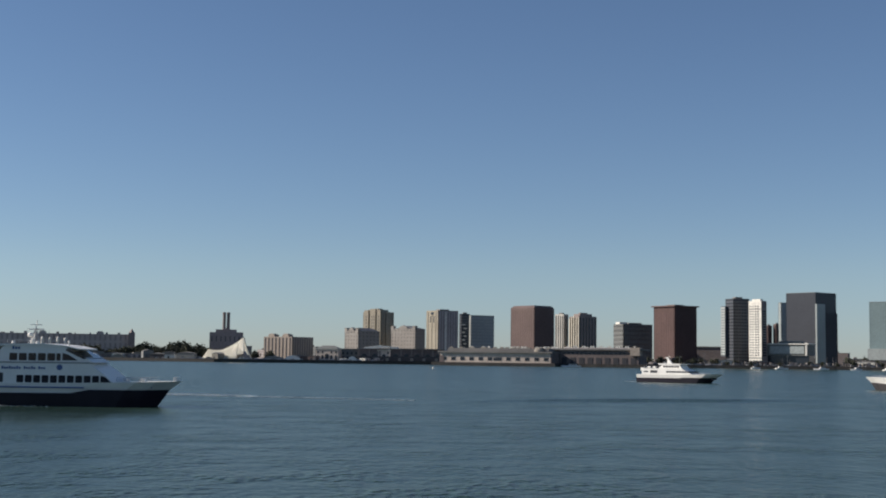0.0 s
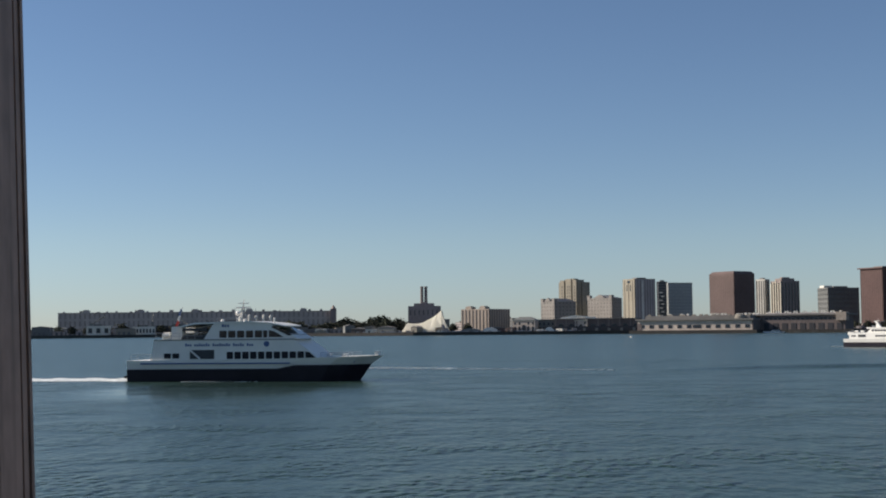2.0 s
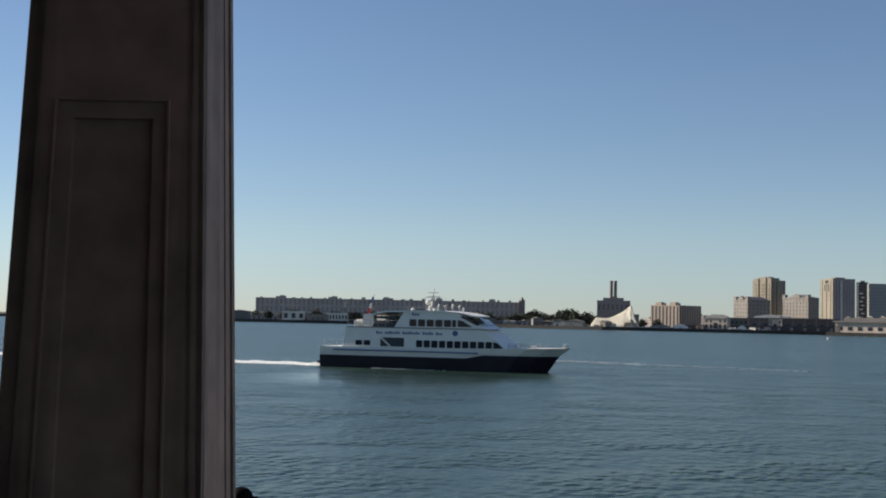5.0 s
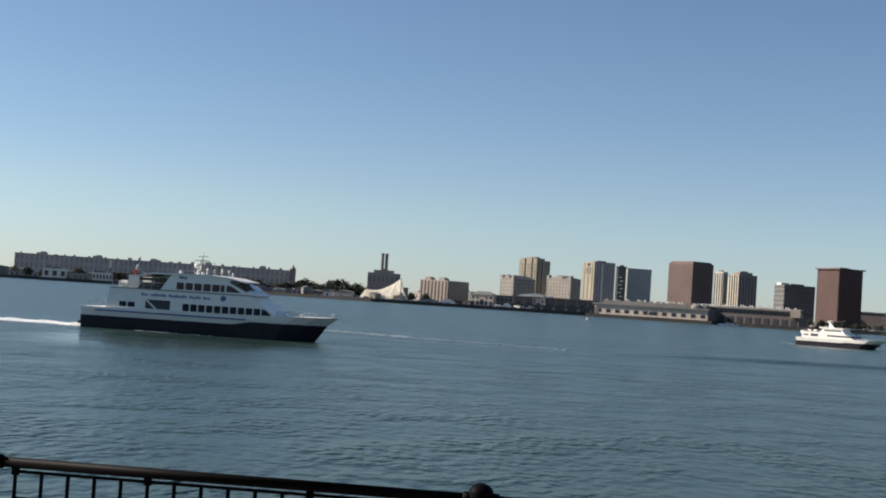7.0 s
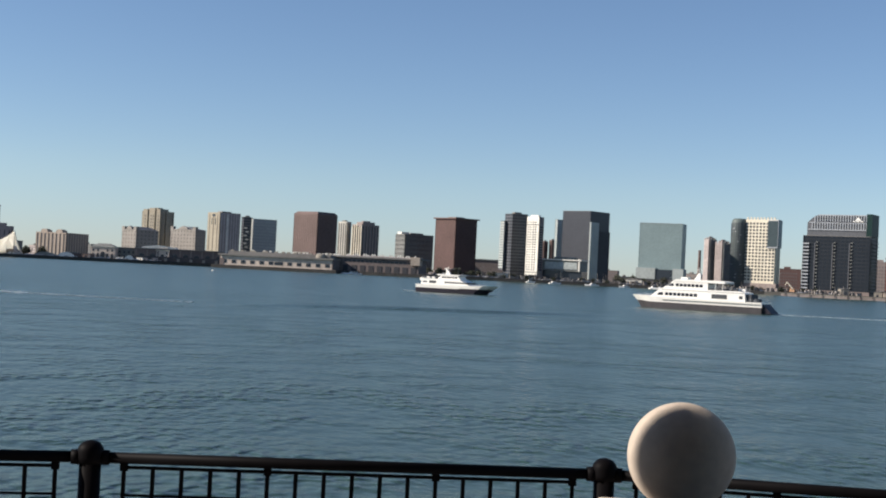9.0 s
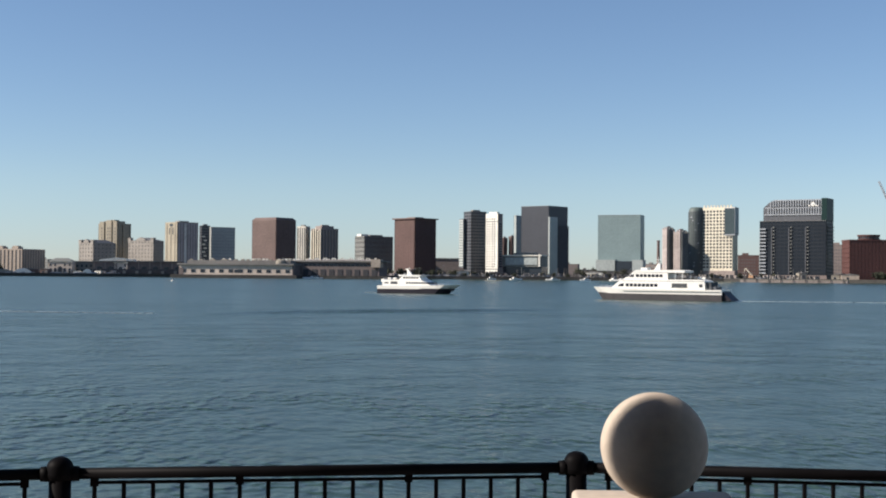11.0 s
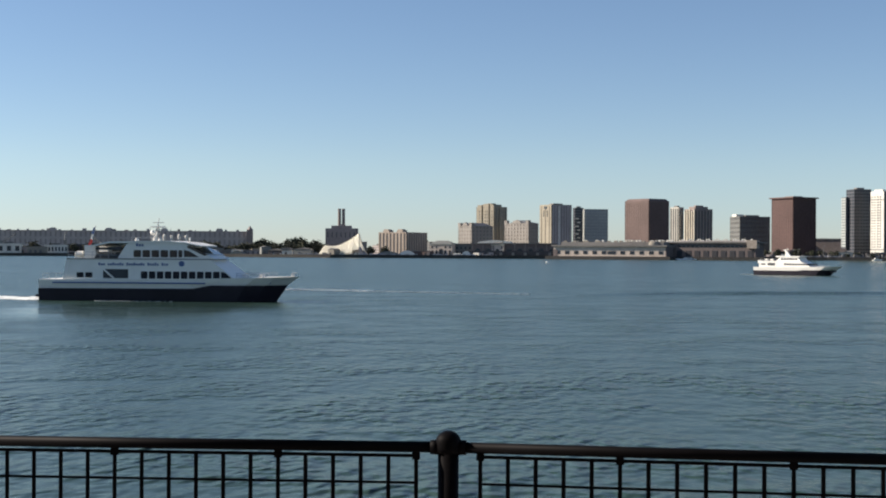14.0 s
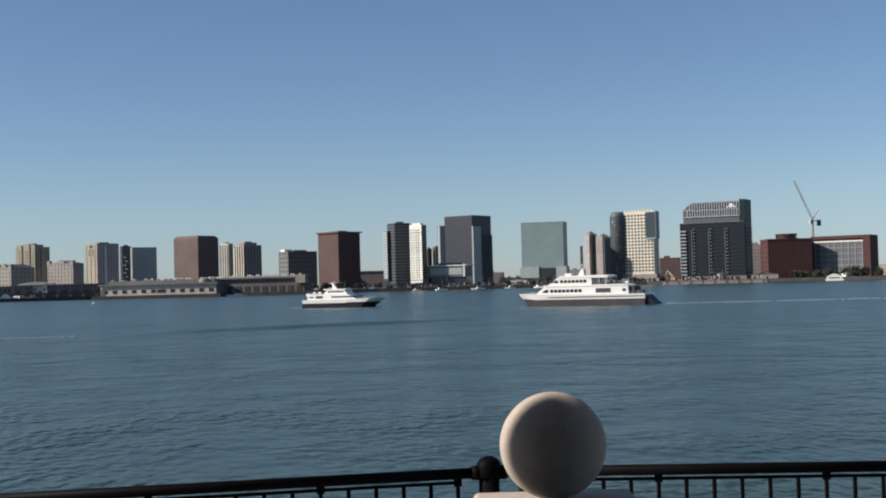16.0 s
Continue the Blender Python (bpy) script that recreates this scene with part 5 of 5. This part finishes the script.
tube(bm, (22.4, 0, 7.4), (22.6, 0, 8.6), 0.12, n=6)
part("searchlight", bm, BOATWHITE, F1)

for x in (14.2, 17.6):
    bm = bmesh.new()
    tube(bm, (x, -3.2, 9.0), (x, -3.2, 9.35), 0.28, 0.22, 12)
    part("roof_vent", bm, BOATWHITE, F1)
bm = bmesh.new()
for x in (13.6, 15.2, 16.8, 18.4):
    tube(bm, (x, -3.9, 8.9), (x, -3.9, 9.5), 0.03, n=5)
tube(bm, (13.6, -3.9, 9.5), (18.4, -3.9, 9.5), 0.03, n=5)
part("roof_rail", bm, PAINT["steel"], F1)
bm = bmesh.new()
tube(bm, (15.2, 0, 9.0), (15.0, 0, 11.2), 0.03, n=5)
part("aerial", bm, PAINT["steel"], F1)
bm = bmesh.new()
tube(bm, (17.8, 0.8, 9.0), (17.9, 0.8, 11.0), 0.03, n=5)
part("aerial", bm, PAINT["steel"], F1)
part("deck_line", boxes((4.2, 25.4, -4.68, 4.68, 6.18, 6.34)), PAINT["grey"], F1, "thin grey deck edge")

bm = bmesh.new()
for x, y in ((15.4, -0.5), (15.4, 0.5), (16.8, 0)):
    tube(bm, (x, y, 9.0), (16.3, 0, 11.4), 0.07, n=6)
part("mast_legs", bm, PAINT["steel"], F1, "grey tripod mast legs")
bm = bmesh.new()
lathe(bm, [(0.1, 9.9)] + [(0.38 * math.sin(math.pi * k / 12), 10.25 - 0.38 * math.cos(math.pi * k / 12)) for k in range(2, 12)], 20, (15.7, -0.7))
part("satellite_dome", bm, BOATWHITE, F1, "white satellite dome", True)
part("radar_bar", boxes((15.2, 17.4, -0.1, 0.1, 11.0, 11.2)), BOATWHITE, F1)
bm = bmesh.new()
tube(bm, (22.0, -3.0, 8.6), (22.0, -3.0, 9.5), 0.1, 0.16, 8)
part("spotlight", bm, BOATWHITE, F1)
F1.scale.x = 1.035

F2 = ferry("commuter_ferry", "small sunlit white catamaran with a dark hull", pose(72.0, 467, 0, 0, 0, -40), 36.5, HULLNAVY, 4.4, 30.6, (1.9, 2.2, 3.4), 0.6,
           [("main_cabin", [(2.4, 3.2), (2.6, 6.0), (20.5, 6.0), (25.5, 3.4)], 4.2),
            ("upper_cabin", [(9.6, 6.0), (11.2, 7.6), (19.0, 7.6), (20.4, 6.0)], 3.2),
            ("roof_canopy", [(9.8, 7.6), (9.4, 8.2), (20.2, 8.1), (19.4, 7.6)], 3.4)],
           [(13.6, 24.0, 4.3, 5.0, 9, 4.2), (11.6, 19.0, 6.5, 7.2, 6, 3.2)],
           [(6.4, 9.6, 4.1, 5.2, 4.2), (3.4, 5.4, 4.3, 4.9, 4.2)], (12.8, 8.1, 11.6), ())
bm = bmesh.new()
side_solid(bm, [(12.4, 8.0), (14.4, 8.0), (12.5, 10.6), (11.4, 10.9), (11.3, 10.6), (12.0, 10.3)], 0.4)
part("signal_fin", bm, BOATWHITE, F2, "white raked signal mast")
part("bow_mark", boxes((30.4, 31.2, -2.2, 2.2, 2.9, 3.7)), BOATWHITE, F2)
part("stern_house", boxes((1.6, 3.0, -3.6, 3.6, 5.0, 6.3)), BOATWHITE, F2)
rail(F2, [24, 26, 28, 30], 2.4, 3.5, 4.2)
for x in (4.5, 7.0):
    bm = bmesh.new()
    tube(bm, (x, -2.8, 6.5), (x + 1.2, -2.8, 6.5), 0.42, n=12)
    part("life_raft", bm, BOATWHITE, F2, "white life raft canister")
rail(F2, [3.0, 5.0, 7.0, 9.0], 4.0, 6.0, 6.9)
part("bow_slash", boxes((32.2, 33.0, -1.9, 1.9, 1.4, 3.5)), HULLNAVY, F2, "dark slash at the bow")
F2.scale = (0.88, 0.81, 0.81)

F3 = ferry("harbour_ferry", "long sunlit white ferry with a grey hull", pose(153.0, 348, 0, 0, 0, 180 - 42), 50.0, HULLGREY, 4.8, 46.0, (2.05, 2.3, 3.7), 0.9,
           [("main_cabin", [(6.0, 3.3), (6.2, 6.6), (8.0, 7.0), (37.5, 6.9), (41.5, 3.8)], 4.3),
            ("upper_cabin", [(19.8, 6.9), (19.8, 9.2), (33.0, 9.4), (36.8, 6.9)], 4.0),
            ("shade_deck", [(14.6, 6.9), (14.6, 7.5), (19.8, 7.5), (19.8, 6.9)], 3.7),
            ("roof_canopy", [(13.6, 9.25), (13.4, 9.9), (15.0, 10.15), (31.6, 10.1), (33.4, 9.4)], 4.2)],
           [(23.4, 35.8, 4.5, 5.5, 8, 4.3), (21.6, 32.0, 7.7, 8.65, 7, 4.0)],
           [(12.6, 18.2, 4.4, 5.7, 4.3), (7.0, 8.2, 4.5, 5.5, 4.3)], (25.0, 10.0, 14.4), ())
for x in (14.4, 17.0):
    for y in (-3.9, 3.8):
        part("canopy_post", boxes((x, x + 0.14, y, y + 0.14, 6.9, 9.3)), BOATWHITE, F3)
part("rub_rail", boxes((0.5, 36.5, -4.93, 4.93, 2.95, 3.12)), PAINT["grey"], F3, "thin grey rubbing strake")
part("deck_edge", boxes((6.4, 37.0, -4.36, 4.36, 6.35, 6.48)), PAINT["grey"], F3, "thin dark trim line")
for x in (12, 21, 30):
    part("fender", boxes((x, x + 0.35, -5.02, -4.6, 0.7, 2.9)), BOATWHITE, F3)
for x in (8.5, 10.0):
    bm = bmesh.new()
    tube(bm, (x, -2.6, 7.4), (x + 1.1, -2.6, 7.4), 0.4, n=12)
    part("life_raft", bm, BOATWHITE, F3, "white life raft canister")
bm = bmesh.new()
side_solid(bm, [(33.7, 8.75), (35.6, 7.75), (35.2, 7.7), (33.5, 8.55)], 4.06)
part("windshield", bm, BOATGLASS, F3, "dark raked windshield")
rail(F3, [7.4, 9.6, 11.8, 14.0], 4.1, 7.0, 8.0)
rail(F3, [14.6, 16.3, 18.0, 19.6], 3.9, 7.5, 8.4)
bm = bmesh.new()
side_solid(bm, [(24.2, 10.0), (26.6, 10.0), (24.8, 12.6), (24.2, 12.6)], 0.4)
part("signal_fin", bm, BOATWHITE, F3, "white raked signal mast")
bm = bmesh.new()
side_solid(bm, [(-3.4, 0.2), (1.5, 0.2), (1.5, 3.4), (0.2, 3.4)], 3.8)
part("stern_ramp", bm, HULLNAVY, F3, "dark sloping stern ramp")
part("window_surround", boxes((12.4, 18.5, -4.38, 4.38, 4.2, 4.4)), PAINT["grey"], F3)
bm = bmesh.new()
side_solid(bm, [(36.4, 4.5), (38.9, 4.5), (37.9, 5.3), (36.4, 5.6)], 4.34)
part("bow_pane", bm, BOATGLASS, F3, "slanted forward cabin pane")
bm = bmesh.new()
side_solid(bm, [(32.6, 7.7), (34.6, 7.7), (33.4, 8.5), (32.6, 8.6)], 4.05)
part("wheelhouse_pane", bm, BOATGLASS, F3, "slanted wheelhouse pane")
part("aft_gear", boxes((4.2, 6.0, -3.4, 3.4, 3.6, 6.2), (2.6, 4.2, -2.8, 2.8, 3.6, 4.8)), SHADEDECK, F3, "dark winch gear on the aft deck")
for x in (20.0, 20.8, 22.6):
    bm = bmesh.new()
    tube(bm, (x, -4.5, 4.9), (x, -4.3, 4.9), 0.22, n=12)
    part("porthole", bm, BOATGLASS, F3)
part("roof_box", boxes((28.6, 31.0, -1.5, 1.5, 10.0, 10.9)), BOATWHITE, F3)
bm = bmesh.new()
tube(bm, (22.8, 0, 10.1), (22.6, 0, 13.0), 0.05, n=5)
part("aerial", bm, PAINT["steel"], F3)
F3.scale = (0.82, 0.87, 0.87)
rail(F3, [41.5, 43.5, 45.5, 47], 2.4, 3.9, 4.7)
rail(F3, [1.0, 2.6, 4.2, 5.8], 4.4, 3.6, 4.6)


# wakes: broken strips of foam lying on the water
def wake(name, label, x0, y0, x1, y1, w0, w1, seed, holes, tall=0.12, material=FOAM):
    r = random.Random(seed)
    a, b = Vector((x0, y0, 0.03)), Vector((x1, y1, 0.03))
    across = Vector((-(b - a).y, (b - a).x, 0)).normalized()
    bm = bmesh.new()
    n = 300
    for k in range(n):
        f = k / n
        if r.random() < holes * f:
            continue
        p, q = a.lerp(b, f), a.lerp(b, f + r.uniform(1.3, 3.0) / n)
        w = (w0 + (w1 - w0) * f) * r.uniform(0.45, 1.1)
        c = across * (w0 + (w1 - w0) * f) * r.uniform(-0.35, 0.35)
        # a low lumpy mound of froth
        up = Vector((0, 0, tall * r.uniform(0.4, 1.0)))
        foot = [bm.verts.new(v) for v in (p - across * w / 2 + c, q - across * w * 0.42 + c, q + across * w * 0.45 + c, p + across * w / 2 + c)]
        crest = [bm.verts.new(v) for v in (p.lerp(q, 0.25) - across * w * 0.2 + c + up, p.lerp(q, 0.75) - across * w * 0.15 + c + up * 0.8, p.lerp(q, 0.7) + across * w * 0.2 + c + up * 0.9, p.lerp(q, 0.3) + across * w * 0.2 + c + up)]
        bm.faces.new(crest)
        for i in range(4):
            bm.faces.new((foot[i], foot[(i + 1) % 4], crest[(i + 1) % 4], crest[i]))
    tagged(new(name, mesh_of(name, bm, material)), label, "foam", kind="stuff")


def froth_strip(name, label, x0, y0, x1, y1, w0, w1, tall, seed):
    """An unbroken ribbon of froth, uneven in height and width."""
    r = random.Random(seed)
    a, b = Vector((x0, y0, 0.02)), Vector((x1, y1, 0.02))
    across = Vector((-(b - a).y, (b - a).x, 0)).normalized()
    bm, lines, n = bmesh.new(), [], 260
    swing = [r.uniform(0, 6.28) for k in range(4)]
    for k in range(n + 1):
        f = k / n
        mid = a.lerp(b, f) + across * 0.5 * math.sin(f * 31 + swing[0])
        w = (w0 + (w1 - w0) * f) * (1 + 0.16 * math.sin(f * 57 + swing[1]) + r.uniform(-0.08, 0.08))
        h = tall * (1 - 0.45 * f) * (0.85 + 0.15 * math.sin(f * 83 + swing[2]))
        lines.append([bm.verts.new(mid + across * w * s + Vector((0, 0, h * z * r.uniform(0.8, 1.15)))) for s, z in ((-0.5, 0), (-0.36, 0.7), (-0.15, 0.85), (0.06, 1.0), (0.3, 0.8), (0.5, 0))])
    for u, v in zip(lines, lines[1:]):
        for i in range(5):
            bm.faces.new((u[i], v[i], v[i + 1], u[i + 1]))
    tagged(new(name, mesh_of(name, bm, FOAM, True)), label, "foam", kind="stuff")


froth_strip("wake_foam", "white foam wake behind the large ferry", -75.9, 193.0, -152, 199, 5.0, 8.5, 0.42, 1)
wake("wake_streak", "thin white streak of foam on calm water", -52, 250, -34, 243, 3.2, 2.2, 2, 0.4, 0.22)
wake("wake_streak", "faint streak of thin foam on calm water", -34, 243, -4, 232, 2.6, 1.4, 7, 0.5, 0.13, FAINT)
wake("wake_streak", "faint foam behind the long ferry", 154, 347, 226, 324, 3.8, 2.6, 3, 0.6, 0.1, FAINT)
wake("wake_streak", "foam behind the small ferry", 71.8, 465.2, 66, 468.4, 2.0, 1.0, 4, 0.4)
wake("bow_foam", "thin foam line along the large ferry", -68, 187.6, -52, 187.0, 0.3, 0.15, 5, 1.2, 0.06)

# a low swell left by an earlier boat
bm = bmesh.new()
rows = []
for k in range(61):
    f = k / 60
    c = Vector((4 + 76 * f, 229 + 32 * f + 2.5 * math.sin(f * 7), 0))
    tall = 0.5 * math.sin(math.pi * f) ** 0.5 + 0.01
    rows.append([bm.verts.new(c + Vector((0, d, 0.02 + tall * hgt))) for d, hgt in ((-4.5, -0.1), (-2.2, 0.25), (0, 1.0), (2.2, 0.4), (5, -0.1))])
for a, b in zip(rows, rows[1:]):
    for i in range(4):
        bm.faces.new((a[i], b[i], b[i + 1], a[i + 1]))
tagged(new("swell", mesh_of("swell", bm, WATER, True)), "low dark swell crossing the harbour water", "water", kind="stuff")

# ---- the promenade close by ----
DECK = 5.87
tagged(new("promenade", mesh_of("promenade", boxes((-12, 12, -7, 5.3, DECK - 0.4, DECK)), DECKSTONE)), "granite promenade above the harbour", "pavement", kind="structure")
tagged(new("sea_wall", mesh_of("sea_wall", boxes((-40, 40, 5.3, 6.2, -2, DECK - 0.05)), QUAY)), "stone sea wall below the promenade", "sea wall", kind="structure")
tagged(new("shore_fill", mesh_of("shore_fill", boxes((-4200, 4200, -4000, 5.3, -2, DECK - 0.45)), LAND)), "plain ground behind the promenade", "ground", kind="structure")
# unseen ceiling and walls, added to shade the pillar and the stone ball
tagged(new("ceiling", mesh_of("ceiling", boxes((-2.9, 6.2, -6.2, 2.99, 9.62, 9.9)), PAVILION)), "plain unseen ceiling added to shade the pillar and ball", "ceiling", kind="structure")
tagged(new("wall_back", mesh_of("wall_back", boxes((-2.9, 6.2, -6.2, -6.0, DECK, 9.62)), PAVILION)), "plain unseen wall added to darken the light from behind", "wall", kind="structure")
tagged(new("wall_side", mesh_of("wall_side", boxes((-3.1, -2.9, -6.2, 3.024, DECK, 9.62)), PAVILION)), "plain unseen wall added to keep sun off the stone ball", "wall", kind="structure")

# railing: posts on a gentle bend, mesh panels between
POSTS = [(-5.66, 3.42), (-3.98, 4.22), (-2.25, 4.66), (-0.394, 4.70), (1.437, 4.58), (3.16, 3.98), (4.8, 3.16)]
RAIL_Z = DECK + 1.04
fence = thing("railing", "black metal railing with domed posts and wire mesh panels", "railing", pose(0, 0, DECK))
bm = bmesh.new()
tube(bm, (0, 0, 0.03), (0, 0, 1.045), 0.038, n=20)
shaft_mesh = mesh_of("post", bm, BLACKPAINT, True)
bm = bmesh.new()
lathe(bm, [(0.045, 1.0), (0.048, 1.02), (0.046, 1.04)] + [(0.046 * math.cos(k * math.pi / 16), 1.04 + 0.040 * math.sin(k * math.pi / 16)) for k in range(1, 8)], 24)
cap_mesh = mesh_of("cap", bm, BLACKPAINT, True)
bm = bmesh.new()
lathe(bm, [(0.055, 0.0), (0.055, 0.02), (0.04, 0.035)], 20)
foot_mesh = mesh_of("foot", bm, BLACKPAINT, True)
for x, y in POSTS:
    post_ob = shared("post", shaft_mesh, fence, pose(x, y, 0))
    shared("cap", cap_mesh, post_ob, pose(0, 0, 0))
    shared("foot", foot_mesh, post_ob, pose(0, 0, 0))
bm = bmesh.new()
tube(bm, (0, 0, 0.16), (0, 0, 0.993), 0.0078, n=6)
bar_mesh = mesh_of("upright_bar", bm, BLACKPAINT)
tab_mesh = mesh_of("tab", boxes((-0.014, 0.014, -0.006, 0.006, 0.975, 1.004)), BLACKPAINT)
for (x0, y0), (x1, y1) in zip(POSTS, POSTS[1:]):
    span = Vector((x1 - x0, y1 - y0, 0))
    way, long, turn = span.normalized(), span.length, math.degrees(math.atan2(y1 - y0, x1 - x0))
    p, q = Vector((x0, y0, 0)) + way * 0.03, Vector((x1, y1, 0)) - way * 0.03
    bm = bmesh.new()
    tube(bm, p + Vector((0, 0, 1.02)), q + Vector((0, 0, 1.02)), 0.020, n=16)
    part("top_rail", bm, BLACKPAINT, fence, "", True)
    for end, s in ((p, 1), (q, -1)):
        bm = bmesh.new()
        tube(bm, end + Vector((0, 0, 1.02)), end + way * s * 0.035 + Vector((0, 0, 1.02)), 0.028, 0.026, 16)
        part("collar", bm, BLACKPAINT, fence, "", True)
    pitch = (long - 0.234) / 16
    for k in range(17):
        c = Vector((x0, y0, 0)) + way * (0.117 + pitch * k)
        shared("upright_bar", bar_mesh, fence, pose(c.x, c.y, 0, 0, 0, turn))
        if k in (0, 5, 11, 16):
            shared("tab", tab_mesh, fence, pose(c.x, c.y, 0, 0, 0, turn))
    for k in range(9):
        z = 0.988 - 0.098 * k
        bm = bmesh.new()
        tube(bm, Vector((x0, y0, z)) + way * 0.11, Vector((x1, y1, z)) - way * 0.11, 0.0052 if k else 0.0068, n=6)
        part("mesh_wire", bm, BLACKPAINT, fence)

# stone pedestal with a ball
root = thing("ball_pedestal", "pale stone pedestal topped by a large stone ball", "pedestal", pose(1.036, 2.712, DECK - 0.019, 0, 0, -13.5))
bm = bmesh.new()
box(bm, -0.160, 0.160, -0.098, 0.098, 0.022, 1.06)
bmesh.ops.bevel(bm, geom=bm.edges[:], offset=0.008, segments=2, profile=0.5, affect="EDGES")
part("shaft", bm, STONE, root)
bm = bmesh.new()
box(bm, -0.178, 0.180, -0.120, 0.120, 1.06, 1.255)
bmesh.ops.bevel(bm, geom=[e for e in bm.edges if any(v.co.z > 1.2 for v in e.verts)], offset=0.012, segments=4, profile=0.5, affect="EDGES")
part("cap_block", bm, STONE, root, "", True)
bm = bmesh.new()
lathe(bm, [(0.117 * math.sin(math.pi * k / 44), 1.372 - 0.117 * math.cos(math.pi * k / 44)) for k in range(3, 44)] + [(0.002, 1.489)], 64, (-0.005, 0.0))
part("ball", bm, STONE, root, "smooth pale stone ball", True)

# tapering square pillar with sunk panels
root = thing("pavilion_pillar", "tapering dark brown pillar with sunk moulded panels", "pillar", pose(-1.331, 2.204, DECK, 0, 0, 16.5))


def pillar_half(z):
    return 0.175 - 0.030 * (z - 1.73)


def taper_box(bm, u0, u1, z0, z1, d0, d1, face):
    """A block on one side of the pillar: u across as a share of the half width, d its depth from the face outwards."""
    rows = []
    for z in (z0, z1):
        h = pillar_half(z)
        for d in (d0, d1):
            for u in (u0, u1):
                p = Vector((u * h, -(h + d), z))
                rows.append(bm.verts.new(Matrix.Rotation(face * math.pi / 2, 3, "Z") @ p))
    for f in ((0, 1, 3, 2), (4, 6, 7, 5), (0, 4, 5, 1), (2, 3, 7, 6), (0, 2, 6, 4), (1, 5, 7, 3)):
        bm.faces.new([rows[i] for i in f])


bm = bmesh.new()
lo, hi = 0.0, 3.75
v = [bm.verts.new((sx * (pillar_half(z) - 0.022), sy * (pillar_half(z) - 0.022), z)) for z in (lo, hi) for sx, sy in ((-1, -1), (1, -1), (1, 1), (-1, 1))]
for f in ((3, 2, 1, 0), (4, 5, 6, 7), (0, 1, 5, 4), (1, 2, 6, 5), (2, 3, 7, 6), (3, 0, 4, 7)):
    bm.faces.new([v[i] for i in f])
part("core", bm, PILLARPAINT, root)
for face in (0, 2):
    bm = bmesh.new()
    taper_box(bm, -1.0, 0.88, 2.125, 3.75, -0.03, 0.0, face)
    taper_box(bm, 0.88, 0.94, 2.125, 3.75, -0.03, -0.014, face)
    taper_box(bm, 0.94, 1.0, 2.125, 3.75, -0.03, 0.0, face)
    taper_box(bm, -1.0, 1.0, 0.0, 0.3, -0.03, 0.0, face)
    taper_box(bm, -1.0, -0.61, 0.3, 2.125, -0.03, 0.0, face)
    taper_box(bm, 0.61, 0.88, 0.3, 2.125, -0.03, 0.0, face)
    taper_box(bm, 0.88, 0.94, 0.3, 2.125, -0.03, -0.014, face)
    taper_box(bm, 0.94, 1.0, 0.3, 2.125, -0.03, 0.0, face)
    part("face_board", bm, PILLARPAINT, root)
    bm = bmesh.new()
    for u0, u1 in ((-0.61, -0.44), (0.44, 0.61)):
        taper_box(bm, u0, u1, 0.3, 2.125, -0.03, -0.006, face)
    taper_box(bm, -0.44, 0.44, 2.095, 2.125, -0.03, -0.006, face)
    taper_box(bm, -0.44, 0.44, 0.3, 0.33, -0.03, -0.006, face)
    part("moulding", bm, PILLARPAINT, root)
    bm = bmesh.new()
    for u in (-0.635, 0.61):
        taper_box(bm, u, u + 0.025, 0.28, 2.13, -0.02, 0.006, face)
    taper_box(bm, -0.635, 0.635, 2.126, 2.131, -0.02, 0.006, face)
    part("bead", bm, PILLARPAINT, root)
for face in (1, 3):
    bm = bmesh.new()
    taper_box(bm, -1.0, 0.02, 0.0, 3.75, -0.03, 0.0, face)
    part("side_board", bm, PILLARPAINT, root)
    for u0, u1, d in ((0.02, 0.14, -0.018), (0.14, 0.42, -0.004), (0.42, 0.52, -0.02), (0.52, 0.80, -0.004), (0.80, 0.88, -0.018), (0.88, 1.0, -0.003)):
        bm = bmesh.new()
        taper_box(bm, u0, u1, 0.0, 3.75, -0.03, d, face)
        part("flute", bm, PILLARPAINT, root)
bm = bmesh.new()
box(bm, -0.26, 0.26, -0.26, 0.26, 0, 0.16)
bmesh.ops.bevel(bm, geom=bm.edges[:], offset=0.012, segments=2, profile=0.5, affect="EDGES")
part("base", bm, PILLARPAINT, root)
